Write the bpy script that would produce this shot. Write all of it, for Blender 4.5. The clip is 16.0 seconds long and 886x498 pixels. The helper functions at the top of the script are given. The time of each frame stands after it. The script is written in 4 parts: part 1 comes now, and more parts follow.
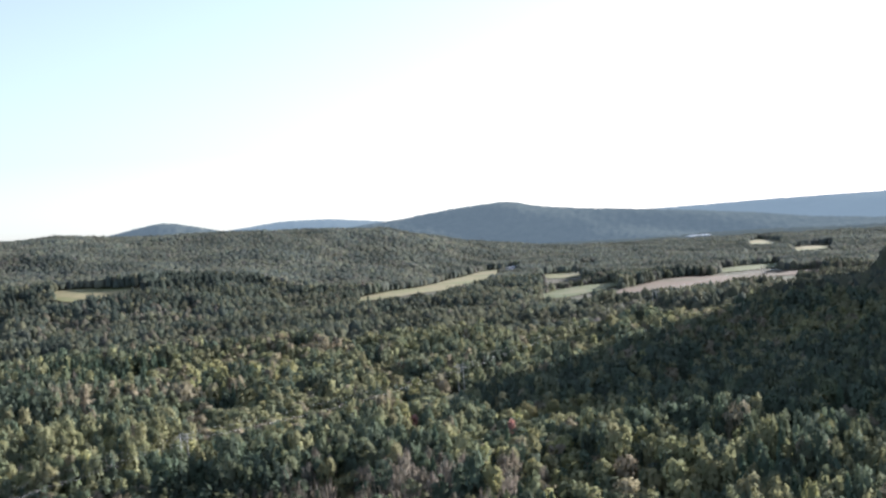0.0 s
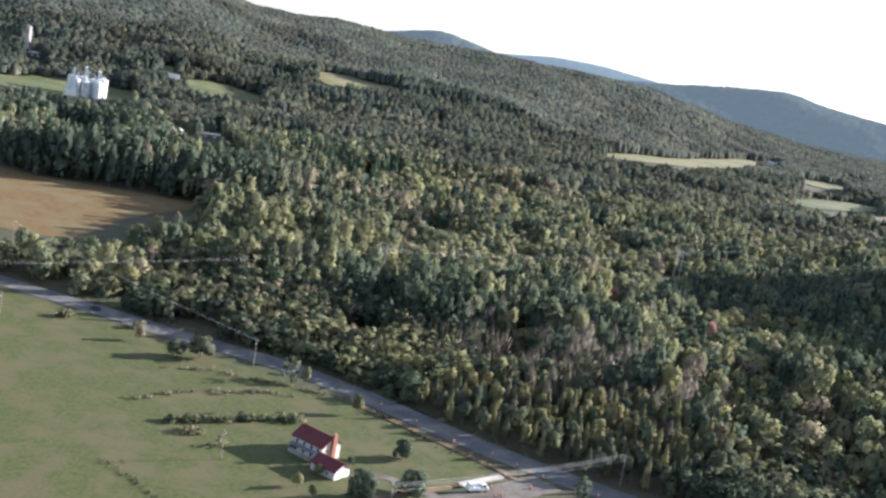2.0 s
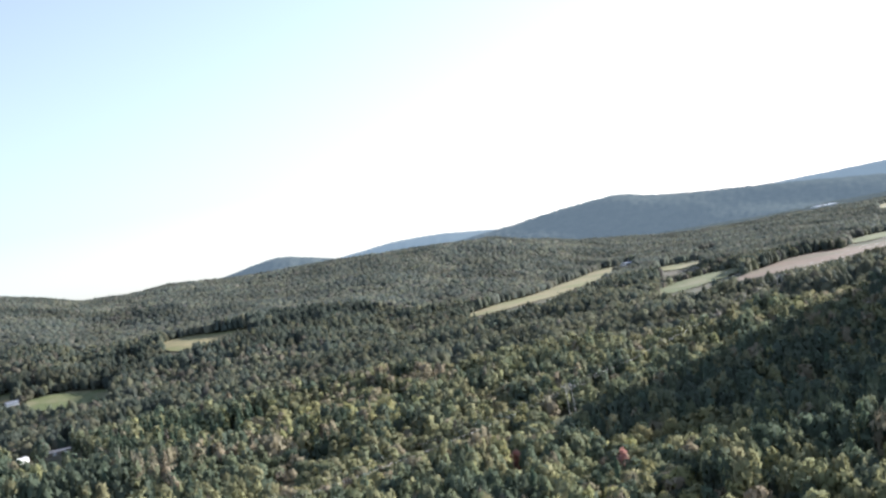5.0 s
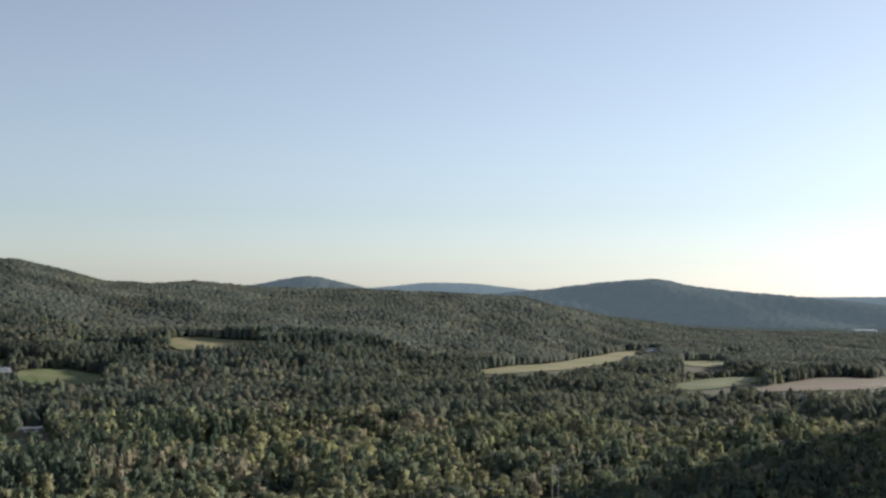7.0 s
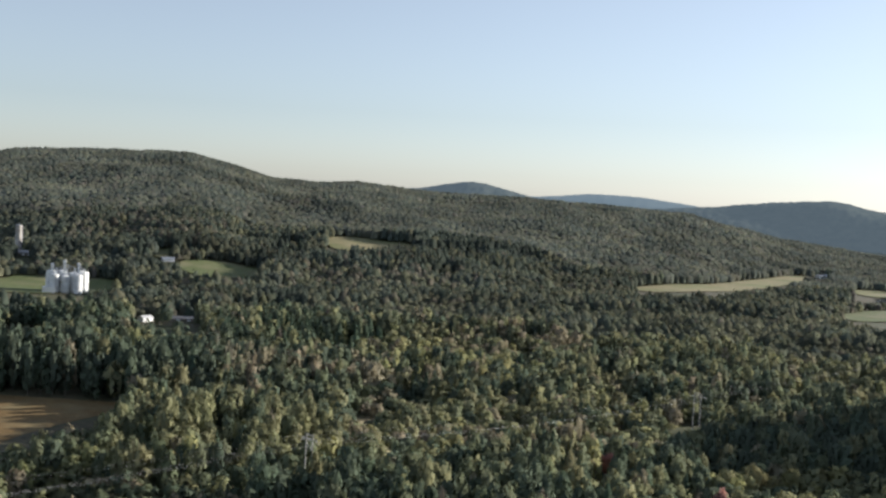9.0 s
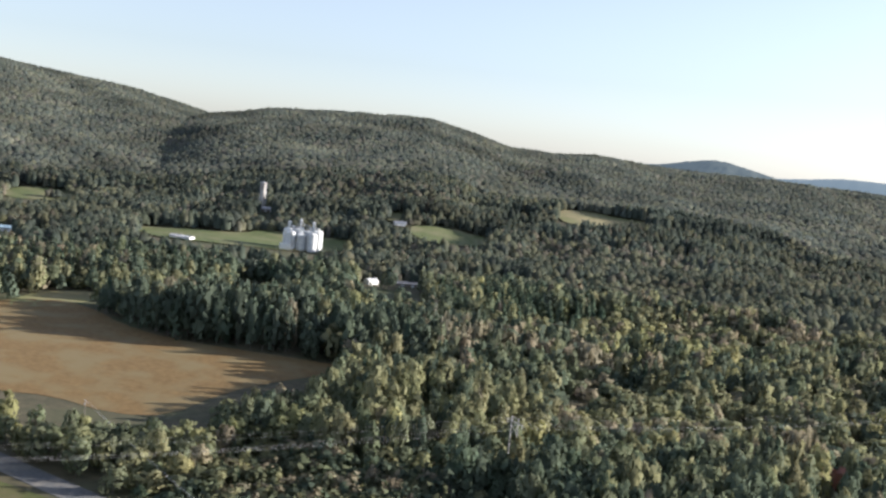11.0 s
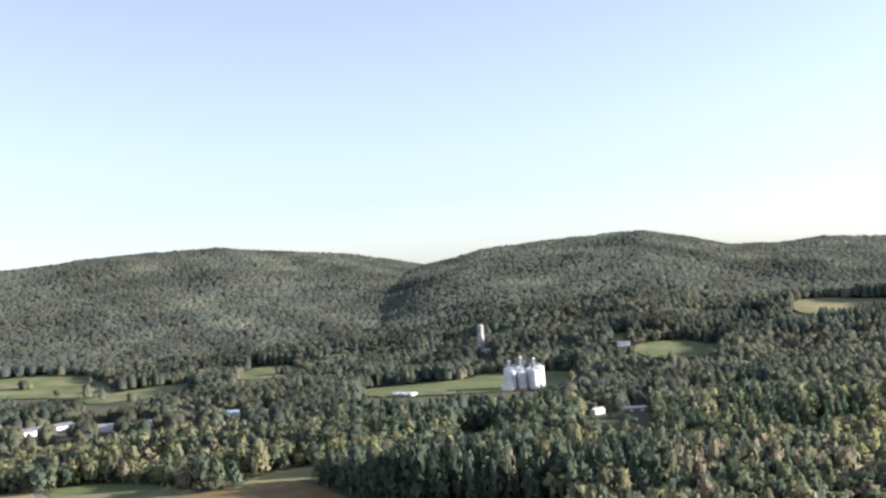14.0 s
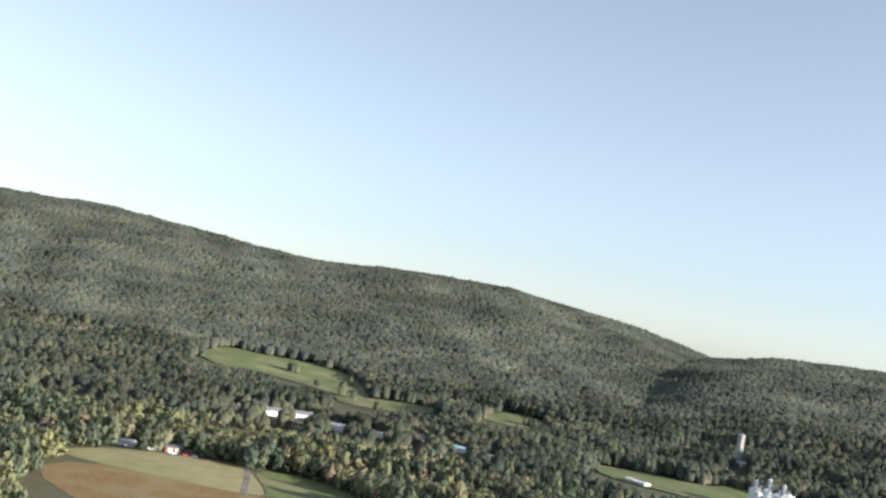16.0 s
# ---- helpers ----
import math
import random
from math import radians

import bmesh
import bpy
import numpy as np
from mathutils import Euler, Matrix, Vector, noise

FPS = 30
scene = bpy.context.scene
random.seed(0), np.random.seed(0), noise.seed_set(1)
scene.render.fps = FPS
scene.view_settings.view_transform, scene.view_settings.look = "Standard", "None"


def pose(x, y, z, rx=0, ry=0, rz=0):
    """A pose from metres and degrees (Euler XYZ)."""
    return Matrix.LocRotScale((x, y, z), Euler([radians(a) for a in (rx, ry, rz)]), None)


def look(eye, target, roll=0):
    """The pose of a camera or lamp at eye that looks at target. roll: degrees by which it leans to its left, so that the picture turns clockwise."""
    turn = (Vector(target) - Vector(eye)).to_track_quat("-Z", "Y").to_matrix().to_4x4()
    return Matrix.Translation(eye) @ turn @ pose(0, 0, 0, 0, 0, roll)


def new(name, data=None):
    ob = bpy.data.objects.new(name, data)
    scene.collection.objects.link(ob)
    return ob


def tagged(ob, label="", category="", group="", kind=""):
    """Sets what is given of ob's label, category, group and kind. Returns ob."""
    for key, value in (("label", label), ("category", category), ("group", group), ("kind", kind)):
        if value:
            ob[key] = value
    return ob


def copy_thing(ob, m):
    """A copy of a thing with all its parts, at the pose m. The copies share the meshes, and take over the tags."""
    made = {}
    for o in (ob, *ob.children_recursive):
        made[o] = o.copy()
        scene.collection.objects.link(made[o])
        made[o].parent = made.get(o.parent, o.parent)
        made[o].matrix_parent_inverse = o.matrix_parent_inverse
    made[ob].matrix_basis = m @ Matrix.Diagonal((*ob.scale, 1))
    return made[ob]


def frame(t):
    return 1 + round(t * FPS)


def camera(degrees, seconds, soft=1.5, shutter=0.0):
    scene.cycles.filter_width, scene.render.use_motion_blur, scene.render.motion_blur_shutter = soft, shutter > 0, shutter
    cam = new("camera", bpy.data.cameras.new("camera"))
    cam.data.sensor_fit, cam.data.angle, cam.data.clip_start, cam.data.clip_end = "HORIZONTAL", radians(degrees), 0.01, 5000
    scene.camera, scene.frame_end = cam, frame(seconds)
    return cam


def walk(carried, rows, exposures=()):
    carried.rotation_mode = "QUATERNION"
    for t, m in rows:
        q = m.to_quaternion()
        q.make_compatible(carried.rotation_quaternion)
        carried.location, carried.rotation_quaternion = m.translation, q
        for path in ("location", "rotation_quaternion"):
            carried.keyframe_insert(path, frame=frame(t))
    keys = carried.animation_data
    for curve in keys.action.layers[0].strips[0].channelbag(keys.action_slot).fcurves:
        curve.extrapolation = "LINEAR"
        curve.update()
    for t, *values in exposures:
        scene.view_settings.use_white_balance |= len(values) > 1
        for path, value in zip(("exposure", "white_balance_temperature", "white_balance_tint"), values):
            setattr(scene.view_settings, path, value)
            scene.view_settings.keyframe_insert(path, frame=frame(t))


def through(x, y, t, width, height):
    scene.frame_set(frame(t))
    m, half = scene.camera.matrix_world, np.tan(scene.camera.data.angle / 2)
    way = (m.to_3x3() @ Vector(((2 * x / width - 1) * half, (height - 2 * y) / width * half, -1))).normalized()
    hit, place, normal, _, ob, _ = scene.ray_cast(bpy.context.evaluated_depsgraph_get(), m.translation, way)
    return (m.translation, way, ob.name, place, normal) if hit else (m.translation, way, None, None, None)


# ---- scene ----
# ---- camera: eye in metres, then yaw to the left, pitch and lean in degrees ----
PATH = [
    (0, 0.00, 0.00, 120.00, -14.940, -1.558, -3.734),
    (0.5, 4.34, 5.49, 120.54, -12.920, -1.758, -0.430),
    (1, 8.15, 10.98, 121.34, -11.094, -5.360, 5.339),
    (1.5, 11.63, 16.18, 122.19, -7.035, -7.752, 8.845),
    (2, 14.84, 20.97, 122.69, -2.608, -10.380, 10.163),
    (2.5, 17.46, 25.99, 123.32, -3.462, -9.370, 2.857),
    (3, 20.98, 31.19, 123.32, 0.232, -6.255, -5.177),
    (3.5, 25.51, 37.85, 123.40, -4.877, -3.747, -10.209),
    (4, 29.76, 44.84, 123.18, -7.293, -0.002, -15.792),
    (4.5, 33.84, 51.99, 122.61, -5.933, 0.539, -13.194),
    (5, 37.75, 59.56, 122.34, -8.779, -0.446, -10.548),
    (5.2, 39.39, 62.59, 122.28, -8.872, -0.084, -9.893),
    (7.3, 61.10, 93.86, 123.42, -6.310, 2.251, 2.236),
    (7.5, 62.85, 96.56, 123.66, -5.807, 1.792, 3.133),
    (8, 67.17, 103.09, 124.27, -3.601, 2.204, 2.383),
    (8.5, 71.97, 109.11, 124.65, -0.990, -0.720, 3.744),
    (9, 75.16, 114.55, 124.88, 1.618, -2.934, 3.274),
    (9.5, 76.90, 119.82, 125.23, 4.649, -5.216, 3.393),
    (9.7, 77.40, 122.01, 125.44, 5.936, -5.936, 3.277),
    (11.8, 80.65, 146.38, 127.48, 20.029, -3.377, 3.258),
    (12, 81.36, 148.66, 127.54, 21.224, -2.349, 0.786),
    (12.5, 83.33, 154.39, 127.62, 24.048, -1.661, -1.787),
    (13, 84.37, 160.75, 127.89, 24.270, -1.189, -3.325),
    (13.5, 85.09, 167.33, 128.11, 24.863, -0.264, -4.454),
    (14, 86.02, 174.18, 128.06, 25.748, 1.122, -4.396),
    (14.5, 87.46, 182.11, 128.24, 25.806, 2.714, -5.272),
    (15, 90.74, 191.93, 128.35, 31.364, 4.209, -1.914),
    (15.5, 94.87, 203.19, 128.80, 35.147, 4.430, 4.053),
    (16, 99.44, 215.27, 129.52, 41.894, 3.378, 10.630),
]


def aimed(x, y, z, yaw, pitch, lean):
    a, b = radians(yaw), radians(pitch)
    ahead = Vector((-math.sin(a) * math.cos(b), math.cos(a) * math.cos(b), math.sin(b)))
    return look((x, y, z), Vector((x, y, z)) + ahead * 100, lean)


cam = camera(44, 16.0, soft=2.6)
walk(cam, [(t, aimed(*row)) for t, *row in PATH],
     [(0, 1.45, 5700, 14), (2.5, 1.6, 5700, 14), (5.5, 1.5, 5750, 13), (7.4, 0.6, 6100, 10), (9.7, 1.0, 6050, 12), (12, 1.4, 5950, 15), (14.5, 1.5, 5950, 14), (16, 1.3, 6100, 10)])

# ---- sky and sun ----
SUN_AZ, SUN_EL = 64.0, 16.5          # degrees from +y towards +x, and above the horizon
world = bpy.data.worlds.new("sky")
scene.world = world
world.use_nodes = True
wn = world.node_tree
sky = wn.nodes.new("ShaderNodeTexSky")
sky.sky_type = "NISHITA"
sky.sun_disc = False
sky.sun_elevation = radians(SUN_EL)
sky.sun_rotation = radians(SUN_AZ)
sky.altitude = 200
sky.air_density = 1.0
sky.dust_density = 0.45
sky.ozone_density = 3.0
pale = wn.nodes.new("ShaderNodeHueSaturation")      # a hazy, washed-out autumn sky
pale.inputs["Saturation"].default_value = 0.52
wn.links.new(sky.outputs["Color"], pale.inputs["Color"])
wn.links.new(pale.outputs["Color"], wn.nodes["Background"].inputs["Color"])
wn.nodes["Background"].inputs["Strength"].default_value = 0.085
sun = new("sun", bpy.data.lights.new("sun", "SUN"))
sun.data.energy = 5.0
sun.data.angle = radians(0.6)
sun.data.color = (1.0, 0.91, 0.78)
sd = Vector((math.sin(radians(SUN_AZ)) * math.cos(radians(SUN_EL)), math.cos(radians(SUN_AZ)) * math.cos(radians(SUN_EL)), math.sin(radians(SUN_EL))))
sun.matrix_world = look(sd * 500, (0, 0, 0))

# ---- the lie of the land ----
HUB = (45.0, 100.0)
RIDGE_A = ((-100, 200), (-75, 215), (-60, 232), (-56, 238), (-46, 205), (-40, 226), (-36, 226), (-33, 210), (-29.5, 190), (-25.4, 150), (-20, 100), (-14, 60), (-5, 0))
RIDGE_B = ((-40, 0), (-31, 70), (-27, 125), (-25, 152), (-22.4, 176), (-19.3, 188), (-14.1, 191), (-12, 171), (-9.8, 145), (-7.7, 139), (-5.9, 146),
           (-3, 138), (0, 132), (7, 125), (11.5, 116), (14.5, 84), (16, 64), (18, 46), (22, 22), (26, 5), (32, 0))
TOE = ((-100, 1500), (-40, 1650), (-30, 1500), (-21, 1250), (-12, 1150), (-3, 1150), (4, 1350), (9, 1680), (13, 1900), (17, 2320), (25, 2700), (60, 2800))
CANOPY = 23.0


def smooth(t):
    t = np.clip(t, 0, 1)
    return t * t * (3 - 2 * t)


def waves(x, y, size, seed):
    """A rolling field between about -1 and 1."""
    r = np.random.RandomState(seed)
    out = 0 * x
    for k in range(7):
        a, p = r.uniform(0, 2 * np.pi, 2)
        s = size * r.uniform(0.6, 1.7)
        out = out + np.sin((x * np.cos(a) + y * np.sin(a)) * 2 * np.pi / s + p)
    return out / 3.2


def polar(x, y):
    return np.degrees(np.arctan2(x - HUB[0], y - HUB[1])), np.hypot(x - HUB[0], y - HUB[1])


def height(x, y):
    x, y = np.asarray(x, float), np.asarray(y, float)
    az, r = polar(x, y)
    toe = np.interp(az, [p[0] for p in TOE], [p[1] for p in TOE])
    hill = 0 * x
    for ridge, far in ((RIDGE_A, 3000.0), (RIDGE_B, 2620.0)):
        top = np.interp(az, [p[0] for p in ridge], [p[1] for p in ridge])
        top = np.maximum(122 + (top - 122) * far / 2620.0 - CANOPY, 0) * smooth(top / 40)
        crest = np.maximum(far, toe + 600)
        up = np.clip((r - toe) / (crest - toe), 0, 1)
        rise = (0.45 * up + 0.55 * smooth(up)) * (1 + 0.10 * waves(x, y, 420, 3) * np.sin(np.pi * up))
        back = 1 - 0.5 * smooth((r - crest) / 900)
        hill = np.maximum(hill, top * rise * back)
    # the steep wooded hill beside the flight, which throws its shade over the valley
    u = (x - 775) * 0.254 + (y - 558) * 0.967
    v = (x - 775) * 0.967 - (y - 558) * 0.254
    brow = (174 + 66 * np.clip(u / 480, 0, 1)) * (1 + 0.045 * np.sin(u / 34) + 0.03 * np.sin(u / 15 + 1))
    spur = brow * np.exp(-(np.minimum(u, 0) / 130) ** 2 - (np.maximum(u - 480, 0) / 62) ** 2 - (np.minimum(v, 0) / 78) ** 2 - (np.maximum(v, 0) / 240) ** 2)
    spur = np.maximum(spur, 22 * np.exp(-((x - 700) / 200) ** 2 - ((y - 860) / 260) ** 2))
    # the low ground along the creek, under the power line
    creek = -13 * np.exp(-((x - 200) / 230) ** 2 - ((y - 760) / 230) ** 4)
    creek = np.minimum(creek, -7.6 * np.exp(-((x - 20) / 260) ** 4 - ((y - 350) / 260) ** 4))
    roll = 2.0 * waves(x, y, 300, 8) * smooth((r - 420) / 400)
    return hill + spur + roll + creek


# ---- materials ----
def material(name, rough=0.8, metal=0.0):
    m = bpy.data.materials.new(name)
    m.use_nodes = True
    n = m.node_tree.nodes
    b = n["Principled BSDF"]
    b.inputs["Roughness"].default_value = rough
    b.inputs["Metallic"].default_value = metal
    b.inputs["Specular IOR Level"].default_value = 0.3
    return m, n, m.node_tree.links, b


def mottled(name, a, b, size=1.0, c=None, big=30.0, rough=0.85, bump=0.0, metal=0.0):
    """Colours a and b in patches of about size metres, with c in patches of about big metres."""
    m, n, l, p = material(name, rough, metal)
    co = n.new("ShaderNodeTexCoord")
    t1 = n.new("ShaderNodeTexNoise")
    t1.inputs["Scale"].default_value = 1.0 / size
    t1.inputs["Detail"].default_value = 6
    t1.inputs["Roughness"].default_value = 0.65
    l.new(co.outputs["Object"], t1.inputs["Vector"])
    r1 = n.new("ShaderNodeValToRGB")
    r1.color_ramp.elements[0].position, r1.color_ramp.elements[1].position = 0.32, 0.68
    r1.color_ramp.elements[0].color, r1.color_ramp.elements[1].color = (*a, 1), (*b, 1)
    l.new(t1.outputs["Fac"], r1.inputs["Fac"])
    out = r1.outputs["Color"]
    if c:
        t2 = n.new("ShaderNodeTexNoise")
        t2.inputs["Scale"].default_value = 1.0 / big
        t2.inputs["Detail"].default_value = 4
        l.new(co.outputs["Object"], t2.inputs["Vector"])
        r2 = n.new("ShaderNodeValToRGB")
        r2.color_ramp.elements[0].position, r2.color_ramp.elements[1].position = 0.45, 0.62
        l.new(t2.outputs["Fac"], r2.inputs["Fac"])
        mx = n.new("ShaderNodeMix")
        mx.data_type = "RGBA"
        l.new(r2.outputs["Color"], mx.inputs[0])
        l.new(out, mx.inputs[6])
        mx.inputs[7].default_value = (*c, 1)
        out = mx.outputs[2]
    l.new(out, p.inputs["Base Color"])
    if bump:
        bp = n.new("ShaderNodeBump")
        bp.inputs["Strength"].default_value = 0.6
        bp.inputs["Distance"].default_value = bump
        l.new(t1.outputs["Fac"], bp.inputs["Height"])
        l.new(bp.outputs["Normal"], p.inputs["Normal"])
    return m


def foliage_material(name, through=0.5):
    """Leaves whose colour is each tree's own, far ones hazed, a little different from clump to clump."""
    m, n, l, p = material(name, 0.95)
    p.inputs["Specular IOR Level"].default_value = 0.08
    at = n.new("ShaderNodeAttribute")
    at.attribute_name = "leaf_colour"
    geo = n.new("ShaderNodeNewGeometry")
    hs = n.new("ShaderNodeHueSaturation")
    mr = n.new("ShaderNodeMapRange")
    mr.inputs[3].default_value, mr.inputs[4].default_value = 0.93, 1.07
    l.new(geo.outputs["Random Per Island"], mr.inputs[0])
    oi = n.new("ShaderNodeObjectInfo")
    mr2 = n.new("ShaderNodeMapRange")
    mr2.inputs[3].default_value, mr2.inputs[4].default_value = 0.8, 1.2
    l.new(oi.outputs["Random"], mr2.inputs[0])
    mm = n.new("ShaderNodeMath")
    mm.operation = "MULTIPLY"
    l.new(mr.outputs[0], mm.inputs[0])
    l.new(mr2.outputs[0], mm.inputs[1])
    l.new(mm.outputs[0], hs.inputs["Value"])
    l.new(at.outputs["Color"], hs.inputs["Color"])
    l.new(hs.outputs["Color"], p.inputs["Base Color"])
    tr = n.new("ShaderNodeBsdfTranslucent")
    l.new(hs.outputs["Color"], tr.inputs["Color"])
    mix = n.new("ShaderNodeMixShader")
    mix.inputs[0].default_value = through
    l.new(p.outputs[0], mix.inputs[1])
    l.new(tr.outputs[0], mix.inputs[2])
    l.new(mix.outputs[0], n["Material Output"].inputs["Surface"])
    return m


LEAF = foliage_material("leaves", 0.38)
FAR_LEAF = foliage_material("distant leaves", 0.45)
BARK = mottled("bark", (0.10, 0.085, 0.07), (0.22, 0.19, 0.16), 0.8)
SOIL = mottled("woodland floor", (0.060, 0.058, 0.032), (0.12, 0.10, 0.058), 5.0, (0.075, 0.085, 0.04), 60)
LAWN = mottled("rough lawn", (0.054, 0.070, 0.019), (0.108, 0.114, 0.036), 1.8, (0.116, 0.104, 0.045), 11, bump=0.2)
PASTURE = mottled("pasture", (0.085, 0.112, 0.036), (0.140, 0.158, 0.060), 6.0, (0.185, 0.175, 0.088), 45)
STUBBLE = mottled("brown crop", (0.135, 0.084, 0.030), (0.215, 0.140, 0.054), 3.0, (0.190, 0.145, 0.068), 26, bump=0.15)
HAY = mottled("dry hay field", (0.208, 0.184, 0.088), (0.288, 0.248, 0.128), 14.0, (0.176, 0.184, 0.072), 90)
CLAY = mottled("ploughed clay", (0.130, 0.090, 0.058), (0.175, 0.124, 0.080), 14.0, (0.115, 0.098, 0.055), 80)
TARMAC = mottled("worn tarmac", (0.095, 0.098, 0.100), (0.165, 0.165, 0.160), 1.2, (0.200, 0.188, 0.165), 9)
GRAVEL = mottled("graded gravel", (0.150, 0.131, 0.109), (0.225, 0.203, 0.173), 2.5, (0.120, 0.098, 0.075), 12)
DIRT = mottled("bare orange dirt", (0.165, 0.105, 0.056), (0.255, 0.173, 0.098), 1.5, (0.120, 0.090, 0.053), 8)
METAL_RED = mottled("red metal roof", (0.125, 0.030, 0.034), (0.175, 0.048, 0.05), 1.5, rough=0.5)
BRICK = mottled("red brick", (0.22, 0.095, 0.06), (0.32, 0.15, 0.10), 0.4)
STONE = mottled("pale stone", (0.45, 0.42, 0.36), (0.62, 0.58, 0.50), 0.8)
WHITE = mottled("white paint", (0.72, 0.72, 0.70), (0.82, 0.82, 0.80), 3.0, rough=0.5)
CONCRETE = mottled("pale concrete", (0.42, 0.39, 0.35), (0.56, 0.53, 0.48), 1.5, (0.36, 0.32, 0.28), 6)
GALV = mottled("galvanised metal", (0.36, 0.37, 0.38), (0.50, 0.51, 0.52), 2.0, rough=0.4, metal=0.5)
GREYROOF = mottled("grey roofing", (0.16, 0.16, 0.17), (0.25, 0.25, 0.26), 2.0)
DARK = mottled("dark opening", (0.02, 0.02, 0.022), (0.035, 0.035, 0.04), 1.0, rough=0.3)
TIMBER = mottled("weathered timber", (0.20, 0.17, 0.14), (0.32, 0.28, 0.24), 0.6)
PALE_TIMBER = mottled("bleached timber", (0.42, 0.40, 0.36), (0.56, 0.53, 0.48), 0.6)
CABLE = mottled("bright cable", (0.60, 0.59, 0.57), (0.72, 0.71, 0.68), 2.0, rough=0.7, metal=0.0)
ORANGE = mottled("safety orange", (0.75, 0.16, 0.04), (0.85, 0.22, 0.06), 0.4, rough=0.5)
RUBBER = mottled("black rubber", (0.015, 0.015, 0.015), (0.03, 0.03, 0.03), 0.3)
GLASS = mottled("dark glass", (0.02, 0.025, 0.03), (0.03, 0.035, 0.04), 0.5, rough=0.08)
REDPAINT = mottled("red paint", (0.40, 0.04, 0.035), (0.5, 0.06, 0.05), 0.5, rough=0.35)


# ---- mesh helpers ----
def mesh_object(name, bm, mat, parent=None, smooth_faces=False):
    me = bpy.data.meshes.new(name)
    bmesh.ops.recalc_face_normals(bm, faces=bm.faces)
    bm.to_mesh(me)
    bm.free()
    if smooth_faces:
        me.polygons.foreach_set("use_smooth", [True] * len(me.polygons))
    me.materials.append(mat)
    ob = new(name, me)
    if parent:
        ob.parent = parent
    return ob


def part(name, bm, mat, parent, label="", smooth_faces=False):
    return tagged(mesh_object(name, bm, mat, parent, smooth_faces), label)


def box(sx, sy, sz, at=(0, 0, 0), turn=0.0, bevel=0.0, bm=None):
    """A block of that size whose base is centred on at."""
    bm = bm or bmesh.new()
    got = bmesh.ops.create_cube(bm, size=1.0, matrix=Matrix.Translation(Vector(at) + Vector((0, 0, sz / 2))) @ Matrix.Rotation(turn, 4, "Z") @ Matrix.Diagonal((sx, sy, sz, 1)))
    if bevel:
        es = list({e for v in got["verts"] for e in v.link_edges})
        bmesh.ops.bevel(bm, geom=es, offset=bevel, segments=1, affect="EDGES")
    return bm


def tube(r0, r1, a, b, sides=8, bm=None, caps=True):
    """A tapering rod from a to b."""
    bm = bm or bmesh.new()
    a, b = Vector(a), Vector(b)
    m = Matrix.Translation((a + b) / 2) @ (b - a).to_track_quat("Z", "Y").to_matrix().to_4x4()
    bmesh.ops.create_cone(bm, cap_ends=caps, segments=sides, radius1=r0, radius2=r1, depth=(b - a).length, matrix=m)
    return bm


def solid(points, faces, bm=None):
    bm = bm or bmesh.new()
    vs = [bm.verts.new(p) for p in points]
    for f in faces:
        bm.faces.new([vs[i] for i in f])
    return bm


def empty(name, x, y, z=None, turn=0.0):
    ob = new(name)
    ob.matrix_basis = pose(x, y, ground_at(x, y) if z is None else z, 0, 0, turn)
    return ob


def ground_at(x, y):
    return float(height(np.array([x]), np.array([y]))[0])


def raw_mesh(name, verts, faces_n, mats, index=None, colours=None, kind="stuff", label="", category="", normals=None):
    """A mesh straight from arrays: verts (n, 3), faces of faces_n corners in order."""
    me = bpy.data.meshes.new(name)
    nv = len(verts)
    nf = nv // faces_n
    me.vertices.add(nv)
    me.vertices.foreach_set("co", np.ascontiguousarray(verts, np.float32).ravel())
    me.loops.add(nv)
    me.loops.foreach_set("vertex_index", np.arange(nv, dtype=np.int32))
    me.polygons.add(nf)
    me.polygons.foreach_set("loop_start", np.arange(0, nv, faces_n, dtype=np.int32))
    me.polygons.foreach_set("loop_total", np.full(nf, faces_n, np.int32))
    for m in mats:
        me.materials.append(m)
    if index is not None:
        me.polygons.foreach_set("material_index", index.astype(np.int32))
    if colours is not None:
        a = me.color_attributes.new("leaf_colour", "FLOAT_COLOR", "POINT")
        rgba = np.ones((nv, 4), np.float32)
        rgba[:, :3] = colours
        a.data.foreach_set("color", rgba.ravel())
    me.update()
    me.validate()
    if normals is not None:
        me.polygons.foreach_set("use_smooth", np.ones(nf, bool))
        me.normals_split_custom_set_from_vertices(normals.astype(np.float32))
    return tagged(new(name, me), label, category, kind=kind)


# ---- ground ----
def build_ground():
    az = np.radians(np.concatenate([np.arange(-180, -84, 6), np.arange(-84, 60, 1.0), np.arange(60, 180.1, 6)]))
    rr = np.concatenate([[0.5], np.arange(60, 600, 45), np.arange(600, 3400, 40), np.arange(3400, 6400, 250)])
    A, R = np.meshgrid(az, rr, indexing="ij")
    X, Y = HUB[0] + R * np.sin(A), HUB[1] + R * np.cos(A)
    Z = height(X, Y)
    me = bpy.data.meshes.new("ground")
    na, nr = A.shape
    idx = np.arange(na * nr).reshape(na, nr)
    quads = np.stack([idx[:-1, :-1], idx[:-1, 1:], idx[1:, 1:], idx[1:, :-1]], -1).reshape(-1, 4)
    me.from_pydata(np.stack([X, Y, Z], -1).reshape(-1, 3).tolist(), [], quads.tolist())
    me.polygons.foreach_set("use_smooth", [True] * len(me.polygons))
    me.materials.append(SOIL)
    tagged(new("ground", me), "leaf-littered valley floor rising into wooded hills", "ground", kind="structure")


build_ground()

